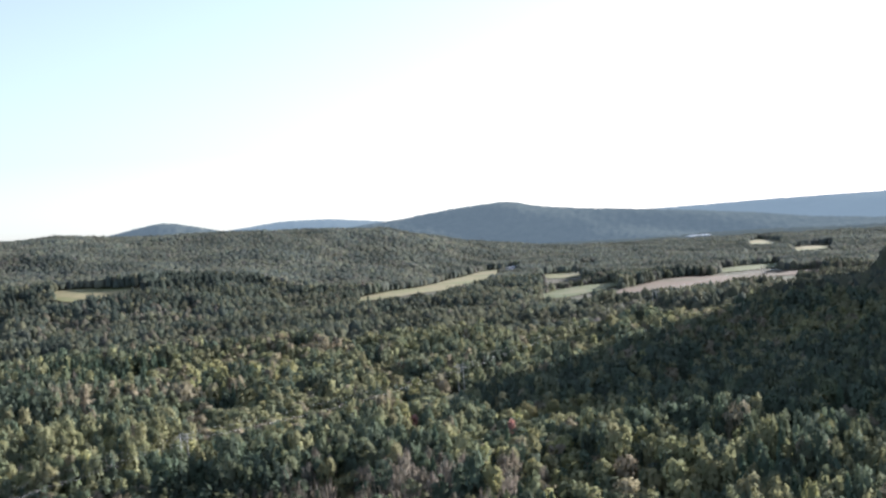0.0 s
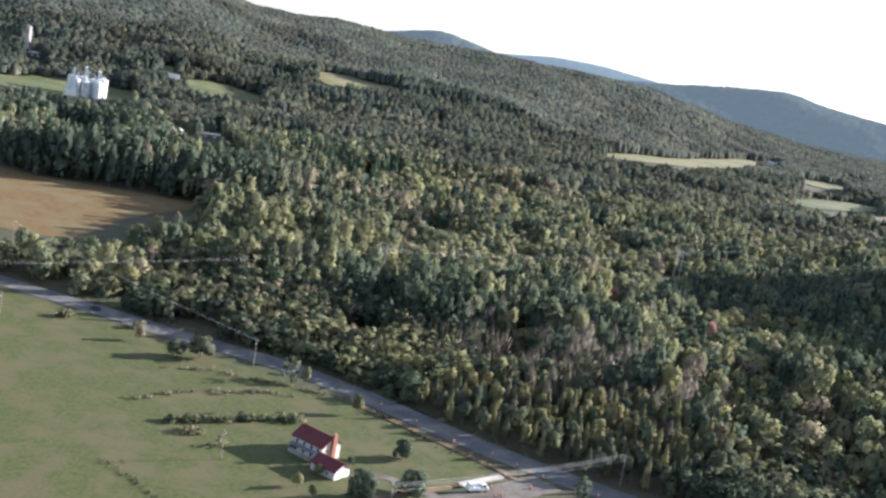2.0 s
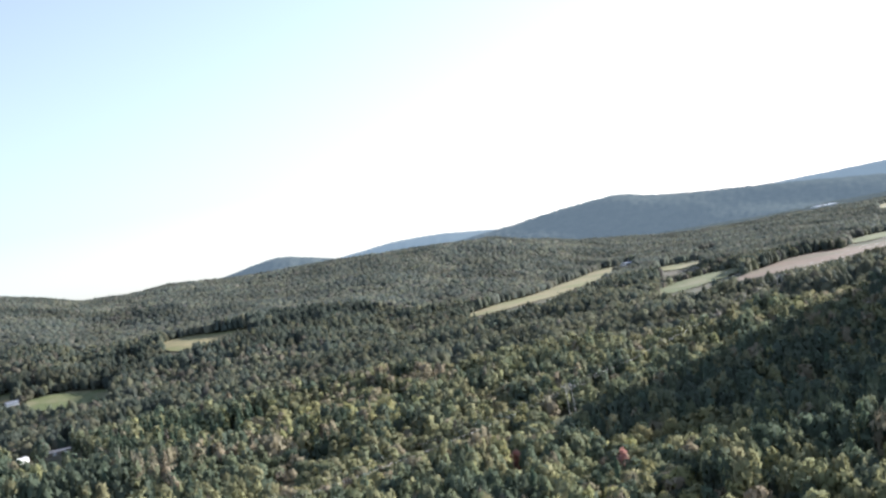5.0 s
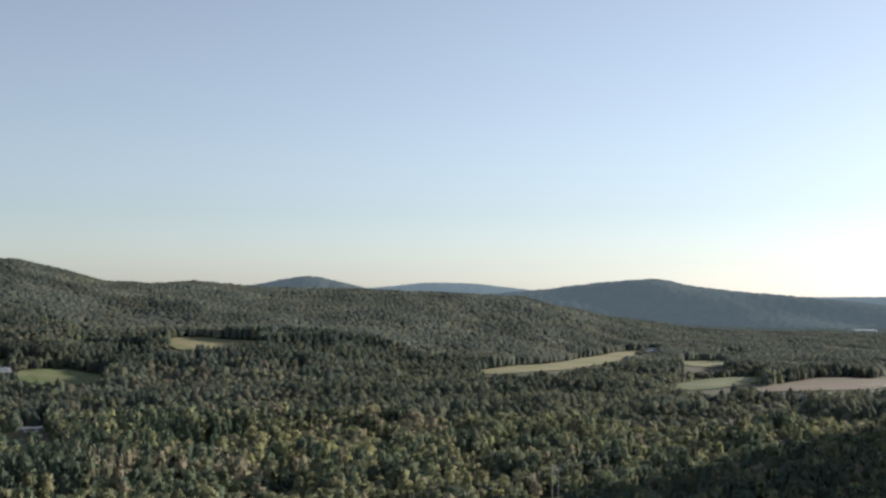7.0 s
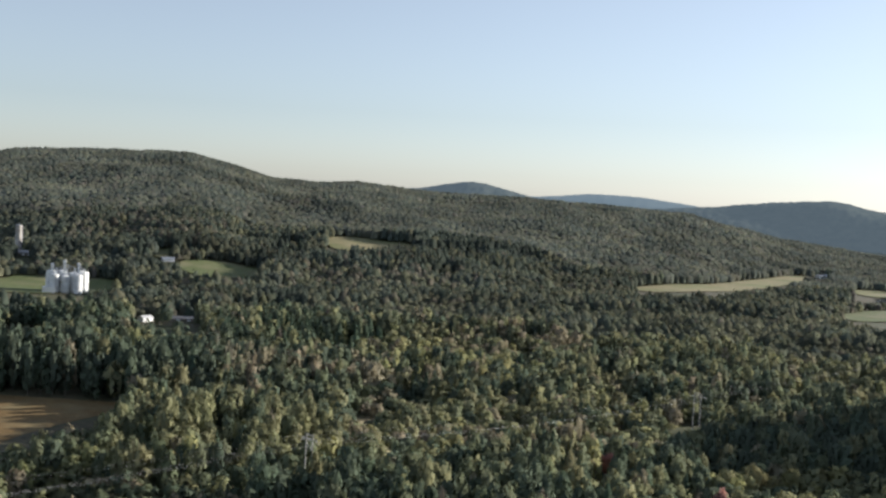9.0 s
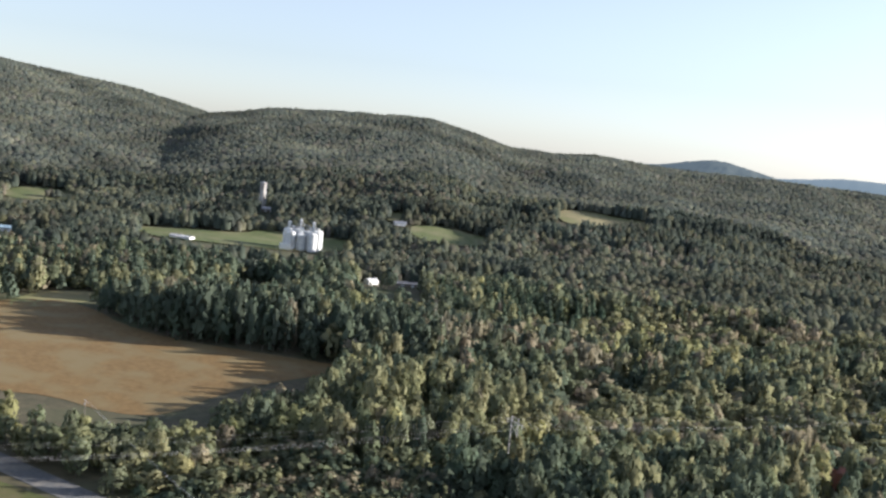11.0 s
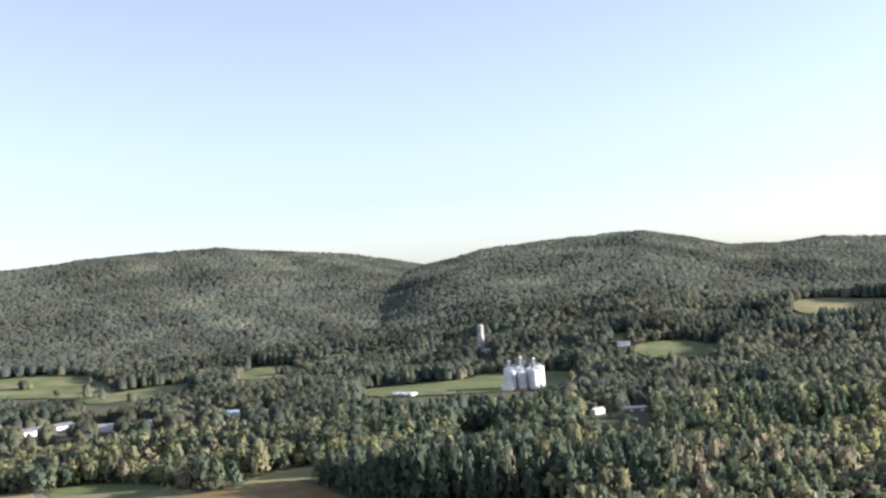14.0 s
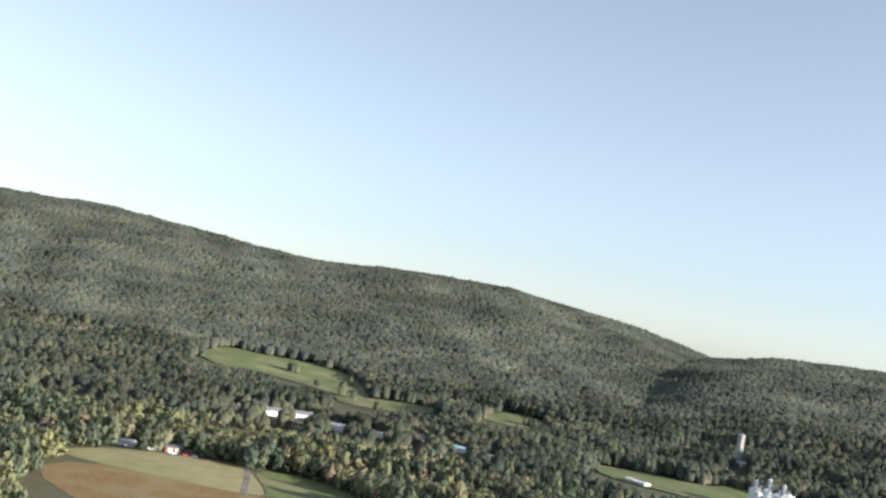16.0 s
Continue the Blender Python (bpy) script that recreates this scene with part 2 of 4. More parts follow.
# clearings: name, material, label, outline
CLEARINGS = (
    ("lawn", LAWN, "mown rough green lawn round the red-roofed house", ((-260, 150), (-215, 430), (-165, 468), (-128, 461), (-97, 449), (-66, 433), (-30, 418), (0, 402), (24, 384), (45, 367), (60, 355), (48, 339), (30, 318), (8, 290), (-10, 240), (-20, 150))),
    ("brown_field", STUBBLE, "reddish brown harvested crop field", ((-222, 557), (-199, 566), (-165, 558), (-142, 569), (-139, 611), (-122, 661), (-100, 716), (-138, 713), (-178, 711), (-222, 714), (-262, 731), (-300, 760), (-335, 766), (-360, 722), (-414, 664), (-455, 627), (-498, 592), (-480, 545), (-380, 535), (-304, 545))),
    ("grass_verge", HAY, "pale dry grass verge beside the crop field", ((-498, 593), (-454, 628), (-414, 665), (-424, 678), (-489, 716), (-512, 712), (-530, 680), (-545, 640), (-530, 590))),
    ("green_field", PASTURE, "green pasture behind the crop field", ((-357, 719), (-414, 666), (-424, 680), (-489, 718), (-478, 752), (-420, 752), (-392, 738), (-372, 732))),
    ("yard_clearing", HAY, "pale grassy clearing among trees", ((-356, 789), (-332, 820), (-310, 790), (-318, 735), (-345, 728))),
    ("woodland_glade", HAY, "small tan glade in the woods", ((-291, 946), (-276, 957), (-250, 950), (-230, 896), (-258, 890))),
    ("long_pasture", PASTURE, "long bright green pasture by the silos", ((-545, 1231), (-516, 1265), (-437, 1285), (-428, 1325), (-320, 1338), (-300, 1290), (-330, 1225), (-430, 1168), (-490, 1168))),
    ("left_pasture", PASTURE, "open green pasture below the ridge", ((-1241, 1205), (-1310, 1319), (-1245, 1350), (-1155, 1440), (-1000, 1350), (-930, 1270), (-950, 1225), (-1043, 1235), (-1130, 1230), (-1139, 1185))),
    ("middle_pasture", PASTURE, "narrow green pasture among trees", ((-946, 1223), (-920, 1338), (-868, 1373), (-813, 1223), (-871, 1162))),
    ("far_pasture", PASTURE, "sunlit green pasture", ((-849, 1414), (-860, 1490), (-786, 1490), (-745, 1432), (-777, 1400), (-805, 1375))),
    ("barn_field", PASTURE, "pale green field beside a barn", ((-346, 1540), (-312, 1540), (-300, 1480), (-326, 1475))),
    ("hedged_field", PASTURE, "pale green hedged field", ((-297, 1460), (-252, 1505), (-202, 1500), (-170, 1477), (-196, 1420), (-227, 1385), (-270, 1410))),
    ("hill_field", HAY, "dry tan hill field", ((-160, 1834), (-110, 1868), (-58, 1825), (0, 1825), (-15, 1765), (-45, 1710), (-99, 1685), (-143, 1730))),
    ("hill_strip", HAY, "narrow tan hill clearing", ((-220, 1701), (-176, 1740), (-168, 1692), (-208, 1660))),
    ("hay_field", HAY, "long pale hay field at the foot of the hill", ((290, 1716), (358, 1805), (476, 1928), (617, 2160), (742, 2320), (712, 2190), (570, 1928), (462, 1768), (350, 1672))),
    ("clay_field", CLAY, "pinkish bare ploughed field", ((590, 1390), (700, 1520), (815, 1625), (945, 1595), (1045, 1535), (1005, 1465), (885, 1485), (780, 1420), (677, 1365))),
    ("green_strip", PASTURE, "green scrubby strip in the valley", ((520, 1430), (560, 1560), (716, 1655), (700, 1560), (600, 1460))),
    ("pale_field", HAY, "pale distant field", ((1600, 2740), (1760, 2900), (1600, 2520), (1490, 2500))),
    ("pale_strip", HAY, "pale strip of distant farmland", ((1400, 2211), (1560, 2300), (1470, 2110), (1360, 2100))),
    ("valley_strip", PASTURE, "dull green strip between hedges", ((930, 1715), (1110, 1800), (1070, 1690), (920, 1640))),
    ("farm_clearing", HAY, "tan clearing round a farm", ((700, 1985), (790, 2010), (760, 1840), (690, 1800))),
    ("far_meadow", HAY, "pale distant meadow", ((860, 2240), (960, 2330), (1010, 2300), (900, 2210))),
)


def inside(x, y, outline):
    hit = np.zeros(x.shape, bool)
    n = len(outline)
    for i in range(n):
        (x0, y0), (x1, y1) = outline[i], outline[(i + 1) % n]
        if y0 == y1:
            continue
        hit ^= ((y0 > y) != (y1 > y)) & (x < (x1 - x0) * (y - y0) / (y1 - y0) + x0)
    return hit


def rounded(outline, times=2):
    p = np.array(outline, float)
    for _ in range(times):
        q = np.roll(p, -1, 0)
        p = np.stack([0.75 * p + 0.25 * q, 0.25 * p + 0.75 * q], 1).reshape(-1, 2)
    return p


def build_clearing(name, mat, label, outline):
    p = rounded(outline, 1)
    bm = bmesh.new()
    f = bm.faces.new([bm.verts.new((x, y, 0)) for x, y in p])
    bmesh.ops.triangulate(bm, faces=[f])
    for _ in range(3):
        es = [e for e in bm.edges if e.calc_length() > 28]
        if es:
            bmesh.ops.subdivide_edges(bm, edges=es, cuts=1)
            bmesh.ops.triangulate(bm, faces=bm.faces[:])
    for v in bm.verts:
        v.co.z = ground_at(v.co.x, v.co.y) + (0.12 if math.hypot(v.co.x - HUB[0], v.co.y - HUB[1]) < 1000 else 1.2)
    tagged(mesh_object(name, bm, mat, None, True), label, "field", kind="structure")


for c in CLEARINGS:
    build_clearing(*c)


def ribbon(name, mat, label, line, width, lift, category="road"):
    """A strip along a line of points, rounded at the bends."""
    p = np.array(line, float)
    for _ in range(2):
        q = np.stack([0.75 * p[:-1] + 0.25 * p[1:], 0.25 * p[:-1] + 0.75 * p[1:]], 1).reshape(-1, 2)
        p = np.concatenate([p[:1], q, p[-1:]])
    d = np.gradient(p, axis=0)
    n = np.stack([-d[:, 1], d[:, 0]], 1) / np.maximum(np.hypot(*d.T), 1e-6)[:, None]
    bm = bmesh.new()
    rows = []
    for (x, y), (nx, ny) in zip(p, n):
        rows.append([bm.verts.new((x + nx * s, y + ny * s, ground_at(x, y) + lift + h)) for s, h in ((-width / 2, -0.12), (-width / 2 + 0.3, 0), (width / 2 - 0.3, 0), (width / 2, -0.12))])
    for a, b in zip(rows, rows[1:]):
        for k in range(3):
            bm.faces.new((a[k], a[k + 1], b[k + 1], b[k]))
    return tagged(mesh_object(name, bm, mat), label, category, kind="structure")


MAIN_ROAD = ((-330, 545), (-220, 502), (-128, 470), (-97, 459), (-66, 445), (-22, 431), (14, 408), (45, 383), (72, 364), (102, 347), (150, 318), (230, 270))
SIDE_ROAD = ((-30, 268), (8, 297), (30, 313), (52, 330), (76, 352))
ribbon("road", TARMAC, "worn grey two-lane road under repair", MAIN_ROAD, 12.5, 0.22)
ribbon("road_side", GRAVEL, "pale graded gravel side road", SIDE_ROAD, 12.0, 0.20)
ribbon("driveway", GRAVEL, "short gravel driveway", ((14, 331), (24, 337), (30, 331), (42, 326)), 4.0, 0.24)
ribbon("farm_track", GRAVEL, "pale farm track", ((-418, 655), (-470, 700), (-500, 722), (-540, 760)), 4.5, 0.24)
ribbon("verge", DIRT, "bare orange dirt verge along the roadworks", ((12, 397), (30, 382), (46, 369), (60, 357), (66, 350)), 3.0, 0.30, "verge")
ribbon("verge_south", DIRT, "bare dirt verge beside the side road", ((14, 312), (32, 327), (48, 340), (62, 350)), 3.0, 0.26, "verge")


# ---- woodland ----
GREEN, OLIVE, TAN, YELLOW, RED, TWIG, PINE, DEEP = range(8)
HUES = np.array([(0.148, 0.169, 0.100), (0.215, 0.220, 0.118), (0.250, 0.226, 0.150), (0.265, 0.266, 0.126), (0.420, 0.250, 0.195), (0.285, 0.258, 0.205), (0.088, 0.124, 0.079), (0.097, 0.125, 0.084)]) * np.array([1.02, 1.0, 1.0])
# stands: x, y, reach in metres, kind, share
STANDS = (
    (-30, 470, 45, TAN, 0.3), (20, 458, 40, OLIVE, 0.5), (66, 478, 32, TWIG, 0.85), (112, 472, 30, TWIG, 0.85), (120, 446, 20, TWIG, 0.6), (-12, 460, 30, OLIVE, 0.7),
    (22, 430, 15, YELLOW, 0.7), (52, 420, 17, YELLOW, 0.8), (90, 398, 16, YELLOW, 0.7), (104, 346, 30, PINE, 0.75), (150, 347, 30, GREEN, 0.6), (200, 380, 50, PINE, 0.4), (215, 440, 40, OLIVE, 0.6), (161, 528, 13, TAN, 0.7),
    (19, 520, 32, DEEP, 0.7), (68, 632, 14, TAN, 0.7), (213, 622, 10, YELLOW, 0.8),
    (-200, 740, 70, DEEP, 0.85), (-120, 770, 60, DEEP, 0.8), (-270, 770, 50, DEEP, 0.6), (-330, 800, 50, OLIVE, 0.4),
    (-54, 762, 26, TAN, 0.7), (-40, 823, 17, TAN, 0.8), (9, 802, 32, TAN, 0.65), (78, 626, 18, TAN, 0.6), (129, 631, 18, TAN, 0.7),
    (76, 885, 46, YELLOW, 0.6), (50, 812, 18, YELLOW, 0.6), (126, 1014, 42, TAN, 0.85), (-26, 1126, 60, PINE, 0.6), (-60, 958, 62, PINE, 0.7), (-63, 1483, 80, TAN, 0.35),
    (-330, 1010, 130, PINE, 0.45), (-330, 1010, 150, DEEP, 0.5), (-230, 900, 60, DEEP, 0.5), (-430, 880, 70, TAN, 0.3), (-600, 850, 80, OLIVE, 0.5),
    # DEEP near (105, 1800) and (20, 1760): hill-foot shade put into the leaf colour
    (-61, 614, 34, OLIVE, 0.6), (-20, 631, 40, OLIVE, 0.6), (-130, 520, 60, GREEN, 0.6), (105, 1800, 95, DEEP, 0.8), (20, 1760, 80, DEEP, 0.7), (330, 1334, 60, DEEP, 0.6), (-80, 1593, 120, DEEP, 0.75),
    (-393, 1640, 80, TAN, 0.4), (350, 600, 200, DEEP, 0.45), (273, 1051, 110, GREEN, 0.5), (300, 1100, 200, OLIVE, 0.3), (700, 1200, 300, OLIVE, 0.45), (-500, 1500, 200, DEEP, 0.4),
)
OLD_WOOD = ((95, 705, 26, -0.55), (30, 757, 24, -0.55), (6, 692, 22, -0.5), (129, 640, 18, 0.35), (80, 634, 18, 0.3), (-25, 640, 30, 0.2), (60, 850, 24, 0.3), (235, 470, 28, 0.5), (262, 400, 24, 0.4),
            (-200, 755, 45, 0.45), (-120, 775, 45, 0.45), (-270, 785, 40, 0.3), (-70, 770, 30, 0.2), (105, 1800, 90, 0.3), (-80, 1593, 100, 0.35))       # taller stands: x, y, reach, how much taller
MIX = np.array([0.38, 0.32, 0.06, 0.04, 0.0, 0.035, 0.05, 0.09])


def crown_shape(rng, n, size, kind="broad", aspect=1.7):
    """One crown of n leaf clumps, unit radius and unit height, as (3n, 3) corners."""
    if kind == "pine":
        h = rng.uniform(0, 1, n) ** 0.8
        a = rng.uniform(0, 2 * np.pi, n)
        tier = 0.82 + 0.18 * np.cos(h * 2 * np.pi * 6)
        r = (1 - h) ** 0.62 * tier * rng.uniform(0.55, 1.05, n)
        c = np.stack([r * np.cos(a), r * np.sin(a), h], 1)
        out = np.stack([np.cos(a), np.sin(a), 0.55 + 0 * a], 1)
    elif kind == "bare":
        a = rng.uniform(0, 2 * np.pi, n)
        h = rng.uniform(0.05, 1, n)
        r = np.sin(np.pi * (0.15 + 0.8 * h)) * np.sqrt(rng.uniform(0.05, 1, n))
        c = np.stack([r * np.cos(a), r * np.sin(a), h], 1)
        out = np.stack([np.cos(a), np.sin(a), 0.1 + 0 * a], 1)
    else:
        k = 17
        la = rng.uniform(0, 2 * np.pi, k)
        lr = rng.uniform(0.25, 0.80, k)
        lz = rng.uniform(0.15, 0.86, k)
        cen = np.stack([lr * np.cos(la) * (1.15 - 0.5 * lz), lr * np.sin(la) * (1.15 - 0.5 * lz), lz], 1)
        cen = np.concatenate([cen, [(0.05, 0, 0.62), (-0.1, 0.1, 0.40)]])
        rad = np.concatenate([rng.uniform(0.15, 0.36, k), [0.42, 0.48]])
        pick = rng.choice(len(rad), n * 3, p=rad ** 2 / (rad ** 2).sum())
        d = rng.normal(size=(n * 3, 3))
        d[:, 2] += 0.25
        d /= np.linalg.norm(d, axis=1)[:, None]
        c = cen[pick] + d * rad[pick][:, None] * np.array([1, 1, 0.62])
        deep = np.min(np.linalg.norm((c[:, None] - cen[None]) / np.array([1, 1, 0.62]), axis=2) / rad[None], axis=1)
        order = np.argsort(-(deep + rng.uniform(0, 0.18, n * 3)))[:n]
        c, out = c[order] + rng.normal(size=(n, 3)) * np.array([0.055, 0.055, 0.035]), d[order]
    out = out + rng.normal(size=(n, 3)) * 0.30
    out /= np.linalg.norm(out, axis=1)[:, None]
    u = np.cross(out, rng.normal(size=(n, 3)))
    u /= np.linalg.norm(u, axis=1)[:, None]
    w = np.cross(out, u)
    s = size * rng.uniform(0.5, 1.4, n)[:, None]
    if kind == "bare":
        u = c * np.array([0.9, 0.9, 0.6]) + np.array([0, 0, 0.25]) + rng.normal(size=(n, 3)) * 0.22
        u /= np.linalg.norm(u, axis=1)[:, None]
        tri = [c - 0.6 * s * u - 0.26 * s * w, c - 0.6 * s * u + 0.26 * s * w, c + 0.75 * s * u]
    else:
        tri = [c + s * u, c + s * (-0.5 * u + 0.87 * w), c + s * (-0.5 * u - 0.87 * w)]
    tri = [c + (q - c) * np.array([1, 1, 1 / (1.0 if kind == "bare" else aspect)]) for q in tri]
    swell = (c - np.array([0, 0, 0.38])) * np.array([1, 1, 1.25])
    swell /= np.linalg.norm(swell, axis=1)[:, None] + 1e-6
    face = swell * 0.9 + out * 0.24
    face /= np.linalg.norm(face, axis=1)[:, None]
    return np.stack(tri, 1).reshape(-1, 3), np.repeat(face, 3, 0)


def far_crown(rng, lobes, kind="broad", loose=0):
    """A crown for far woods: a few uneven lobes with ragged tufts, unit radius and unit height."""
    tris, nrm = [], []
    for b in range(lobes):
        a0 = rng.uniform(0, 2 * np.pi)
        if b == 0:
            mid, r, lo, hi = np.array([0.0, 0.0]), 0.92 if lobes == 1 else 0.72, 0.0, 1.0
        else:
            mid, r, lo, hi = 0.52 * np.array([math.cos(a0), math.sin(a0)]), rng.uniform(0.40, 0.55), 0.0, rng.uniform(0.55, 0.88)
        h2, r2 = (0.50, 0.62) if kind == "pine" else (0.68, 0.86)
        a = a0 + np.arange(4) * 2 * np.pi / 4 + rng.uniform(-0.3, 0.3, 4)
        k1, k2 = rng.uniform(0.72, 1.08, 4) * r, rng.uniform(0.85, 1.2, 4) * r * r2
        ring1 = np.stack([mid[0] + k1 * np.cos(a), mid[1] + k1 * np.sin(a), lo + rng.uniform(0.0, 0.12, 4)], 1)
        ring2 = np.stack([mid[0] + k2 * np.cos(a + 0.7), mid[1] + k2 * np.sin(a + 0.7), lo + (hi - lo) * (h2 + rng.uniform(-0.10, 0.10, 4))], 1)
        top = np.array([mid[0] + rng.uniform(-0.15, 0.15), mid[1] + rng.uniform(-0.15, 0.15), hi])
        heart = np.array([mid[0], mid[1], lo + 0.3 * (hi - lo)])
        for j in range(4):
            q = (j + 1) % 4
            for tri in ((ring1[j], ring1[q], ring2[j]), (ring1[q], ring2[q], ring2[j]), (ring2[j], ring2[q], top)):
                tris.append(np.array(tri))
                nrm.append((np.array(tri) - heart) * np.array([1, 1, 1.2]))
    v, n = np.concatenate(tris), np.concatenate(nrm)
    n /= np.linalg.norm(n, axis=1)[:, None] + 1e-6
    if loose:
        lv, ln = crown_shape(rng, loose, 0.26, "pine" if kind == "pine" else "broad", 1.8)
        v, n = np.concatenate([v, lv * np.array([0.95, 0.95, 1])]), np.concatenate([n, ln])
    return v, n


TRUNK = np.array([(math.cos(a), math.sin(a), 0) for a in (0, 2.1, 4.2)])


def road_gap(x, y):
    """How far a place is from the middle of the roads."""
    best = np.full(x.shape, 1e9)
    for line in (MAIN_ROAD, SIDE_ROAD):
        for (x0, y0), (x1, y1) in zip(line, line[1:]):
            t = np.clip(((x - x0) * (x1 - x0) + (y - y0) * (y1 - y0)) / ((x1 - x0) ** 2 + (y1 - y0) ** 2), 0, 1)
            best = np.minimum(best, np.hypot(x - x0 - t * (x1 - x0), y - y0 - t * (y1 - y0)))
    return best


LINE = ((-185, 388), (10, 575), (218, 789), (520, 1080), (840, 1390))       # the power line
GAPS = []          # round clearings kept free of trees: x, y, radius


def plant(rng, spacing, near, far, lo=-74.0, hi=54.0):
    """Places for trees between two distances: x, y."""
    n = int(far / spacing) + 2
    gx, gy = np.meshgrid(np.arange(-n, n + 1), np.arange(-n, n + 1))
    x = HUB[0] + (gx.ravel() + rng.uniform(-0.46, 0.46, gx.size)) * spacing
    y = HUB[1] + (gy.ravel() + rng.uniform(-0.46, 0.46, gx.size)) * spacing
    az, r = polar(x, y)
    ok = (r >= near) & (r < far) & (az > lo) & (az < hi)
    x, y = x[ok], y[ok]
    free = np.ones(x.shape, bool)
    # woods stand back where open land, road or farmyard lies in plain sight behind them
    z = height(x, y)
    copse = (waves(x, y, 75, 41) + 0.5 * waves(x, y, 30, 42) > 1.4) & (polar(x, y)[1] > 900)
    for ox, oy, f in [(HUB[0], HUB[1], f) for f in (1.0, 1.04, 1.08, 1.13, 1.19, 1.26, 1.34)] + [(97, 210, f) for f in (1.04, 1.08, 1.13, 1.19, 1.26)]:
        qx, qy = ox + (x - ox) * f, oy + (y - oy) * f
        hides = (z + 20.0 > 122 + (height(qx, qy) - 122) / f) if f > 1 else np.ones(x.shape, bool)
        if ox == 97:
            hides &= (x < -300)
        taken = road_gap(qx, qy) < (9.0 if f == 1 else 4.0)
        for title, soil, _, outline in CLEARINGS:
            taken |= inside(qx, qy, [tuple(p) for p in rounded(outline, 1)]) & ~(copse & (title in ("left_pasture", "middle_pasture", "far_pasture")))
        free &= ~(hides & taken)
    az, r = polar(x, y)
    for cx, cy, cr in GAPS:
        ga, gr = polar(np.array(cx), np.array(cy))
        side = np.abs(np.radians(az - ga)) * gr
        line = 122 + (height(np.array(cx), np.array(cy)) - 122) * r / gr
        free &= ~((side < cr * (0.3 if cx < -450 else 1.0)) & (r < gr) & (z + 21.0 > line + 4))
        if cx < -450:         # the farmyards lie open towards the valley
            dx, dy = cx - 97, cy - 210
            run = ((x - 97) * dx + (y - 210) * dy) / (dx * dx + dy * dy)
            side = np.abs((x - 97) * dy - (y - 210) * dx) / math.hypot(dx, dy)
            line = 128 + (float(height(np.array(cx), np.array(cy))) - 128) * run
            free &= ~((side < 0.45 * cr) & (run > 0) & (run < 1) & (z + 21.0 > line + 1.5))
        free &= np.hypot(x - cx, y - cy) > cr + 4
    for (x0, y0), (x1, y1) in zip(LINE, LINE[1:]):
        t = np.clip(((x - x0) * (x1 - x0) + (y - y0) * (y1 - y0)) / ((x1 - x0) ** 2 + (y1 - y0) ** 2), 0, 1)
        free &= np.hypot(x - x0 - t * (x1 - x0), y - y0 - t * (y1 - y0)) > 5.0
    thick = waves(x, y, 85, 31) + 0.5 * waves(x, y, 30, 32)
    free &= thick > np.where(r < 1500, -0.98, -1.5)          # glades and hollows among the trees
    return x[free], y[free]


def young(x, y):
    """The young stand along the road: low trees, close together."""
    return (x > -95) & (x < 190) & (road_gap(x, y) < 92) & (y > 300)


def grow(x, y):
    near_line = np.full(x.shape, 1e9)
    for (x0, y0), (x1, y1) in zip(LINE, LINE[1:]):
        t = np.clip(((x - x0) * (x1 - x0) + (y - y0) * (y1 - y0)) / ((x1 - x0) ** 2 + (y1 - y0) ** 2), 0, 1)
        near_line = np.minimum(near_line, np.hypot(x - x0 - t * (x1 - x0), y - y0 - t * (y1 - y0)))
    tree = np.where(young(x, y), 0.40 + 0.0030 * np.clip(road_gap(x, y), 0, 92), 1.0)
    return np.where(near_line < 15, np.minimum(tree, 0.5), tree)       # kept low along the power line


def maturity(x, y):
    """Stands of old and young wood, in belts across the valley: -1 for the youngest, 1 for the oldest."""
    return np.tanh(3.0 * (waves(x * 0.6, y, 150, 61) + 0.4 * waves(x, y, 55, 62) + 0.1))


def species(rng, x, y):
    kind = rng.choice(8, x.size, p=MIX / MIX.sum())
    drift = waves(x, y, 130, 21) + 0.5 * waves(x, y, 45, 22)
    kind = np.where((drift > 0.9) & (rng.uniform(size=x.size) < 0.6), OLIVE, kind)
    kind = np.where((drift < -0.95) & (rng.uniform(size=x.size) < 0.6), DEEP, kind)
    age = maturity(x, y)
    luck = rng.uniform(size=x.size)
    kind = np.where((age > 0.4) & (luck < 0.5), np.where(luck < 0.28, DEEP, GREEN), kind)
    kind = np.where((age < -0.4) & (luck < 0.55), np.where(luck < 0.30, OLIVE, np.where(luck < 0.42, YELLOW, TAN)), kind)
    for sx, sy, reach, k, share in STANDS:
        take = rng.uniform(size=x.size) < share * np.exp(-((x - sx) ** 2 + (y - sy) ** 2) / (2 * (0.75 * reach) ** 2)) * 1.15
        kind = np.where(take, k, kind)
    edge = young(x, y) & (road_gap(x, y) < 24) & (rng.uniform(size=x.size) < 0.8)       # a dense dark wall of leaves along the road
    return np.where(edge, np.where(rng.uniform(size=x.size) < 0.5, DEEP, GREEN), kind)


def faces_valley(x, y):
    """Leaves out the slopes that fall away behind the ridges."""
    az, r = polar(x, y)
    turn = np.radians(np.arange(-76, 57, 0.5))[:, None]
    reach = np.arange(150, 3400, 25.0)[None]
    up = (height(HUB[0] + reach * np.sin(turn), HUB[1] + reach * np.cos(turn)) + 8 - 122) / reach
    crest = np.maximum.accumulate(up, 1)
    i = np.clip(((az + 76) * 2).astype(int), 0, len(turn) - 1)
    j = np.clip(((r - 150) / 25).astype(int) - 1, 0, reach.shape[1] - 1)
    return (height(x, y) + 26 - 122) / r > crest[i, j] - 0.008


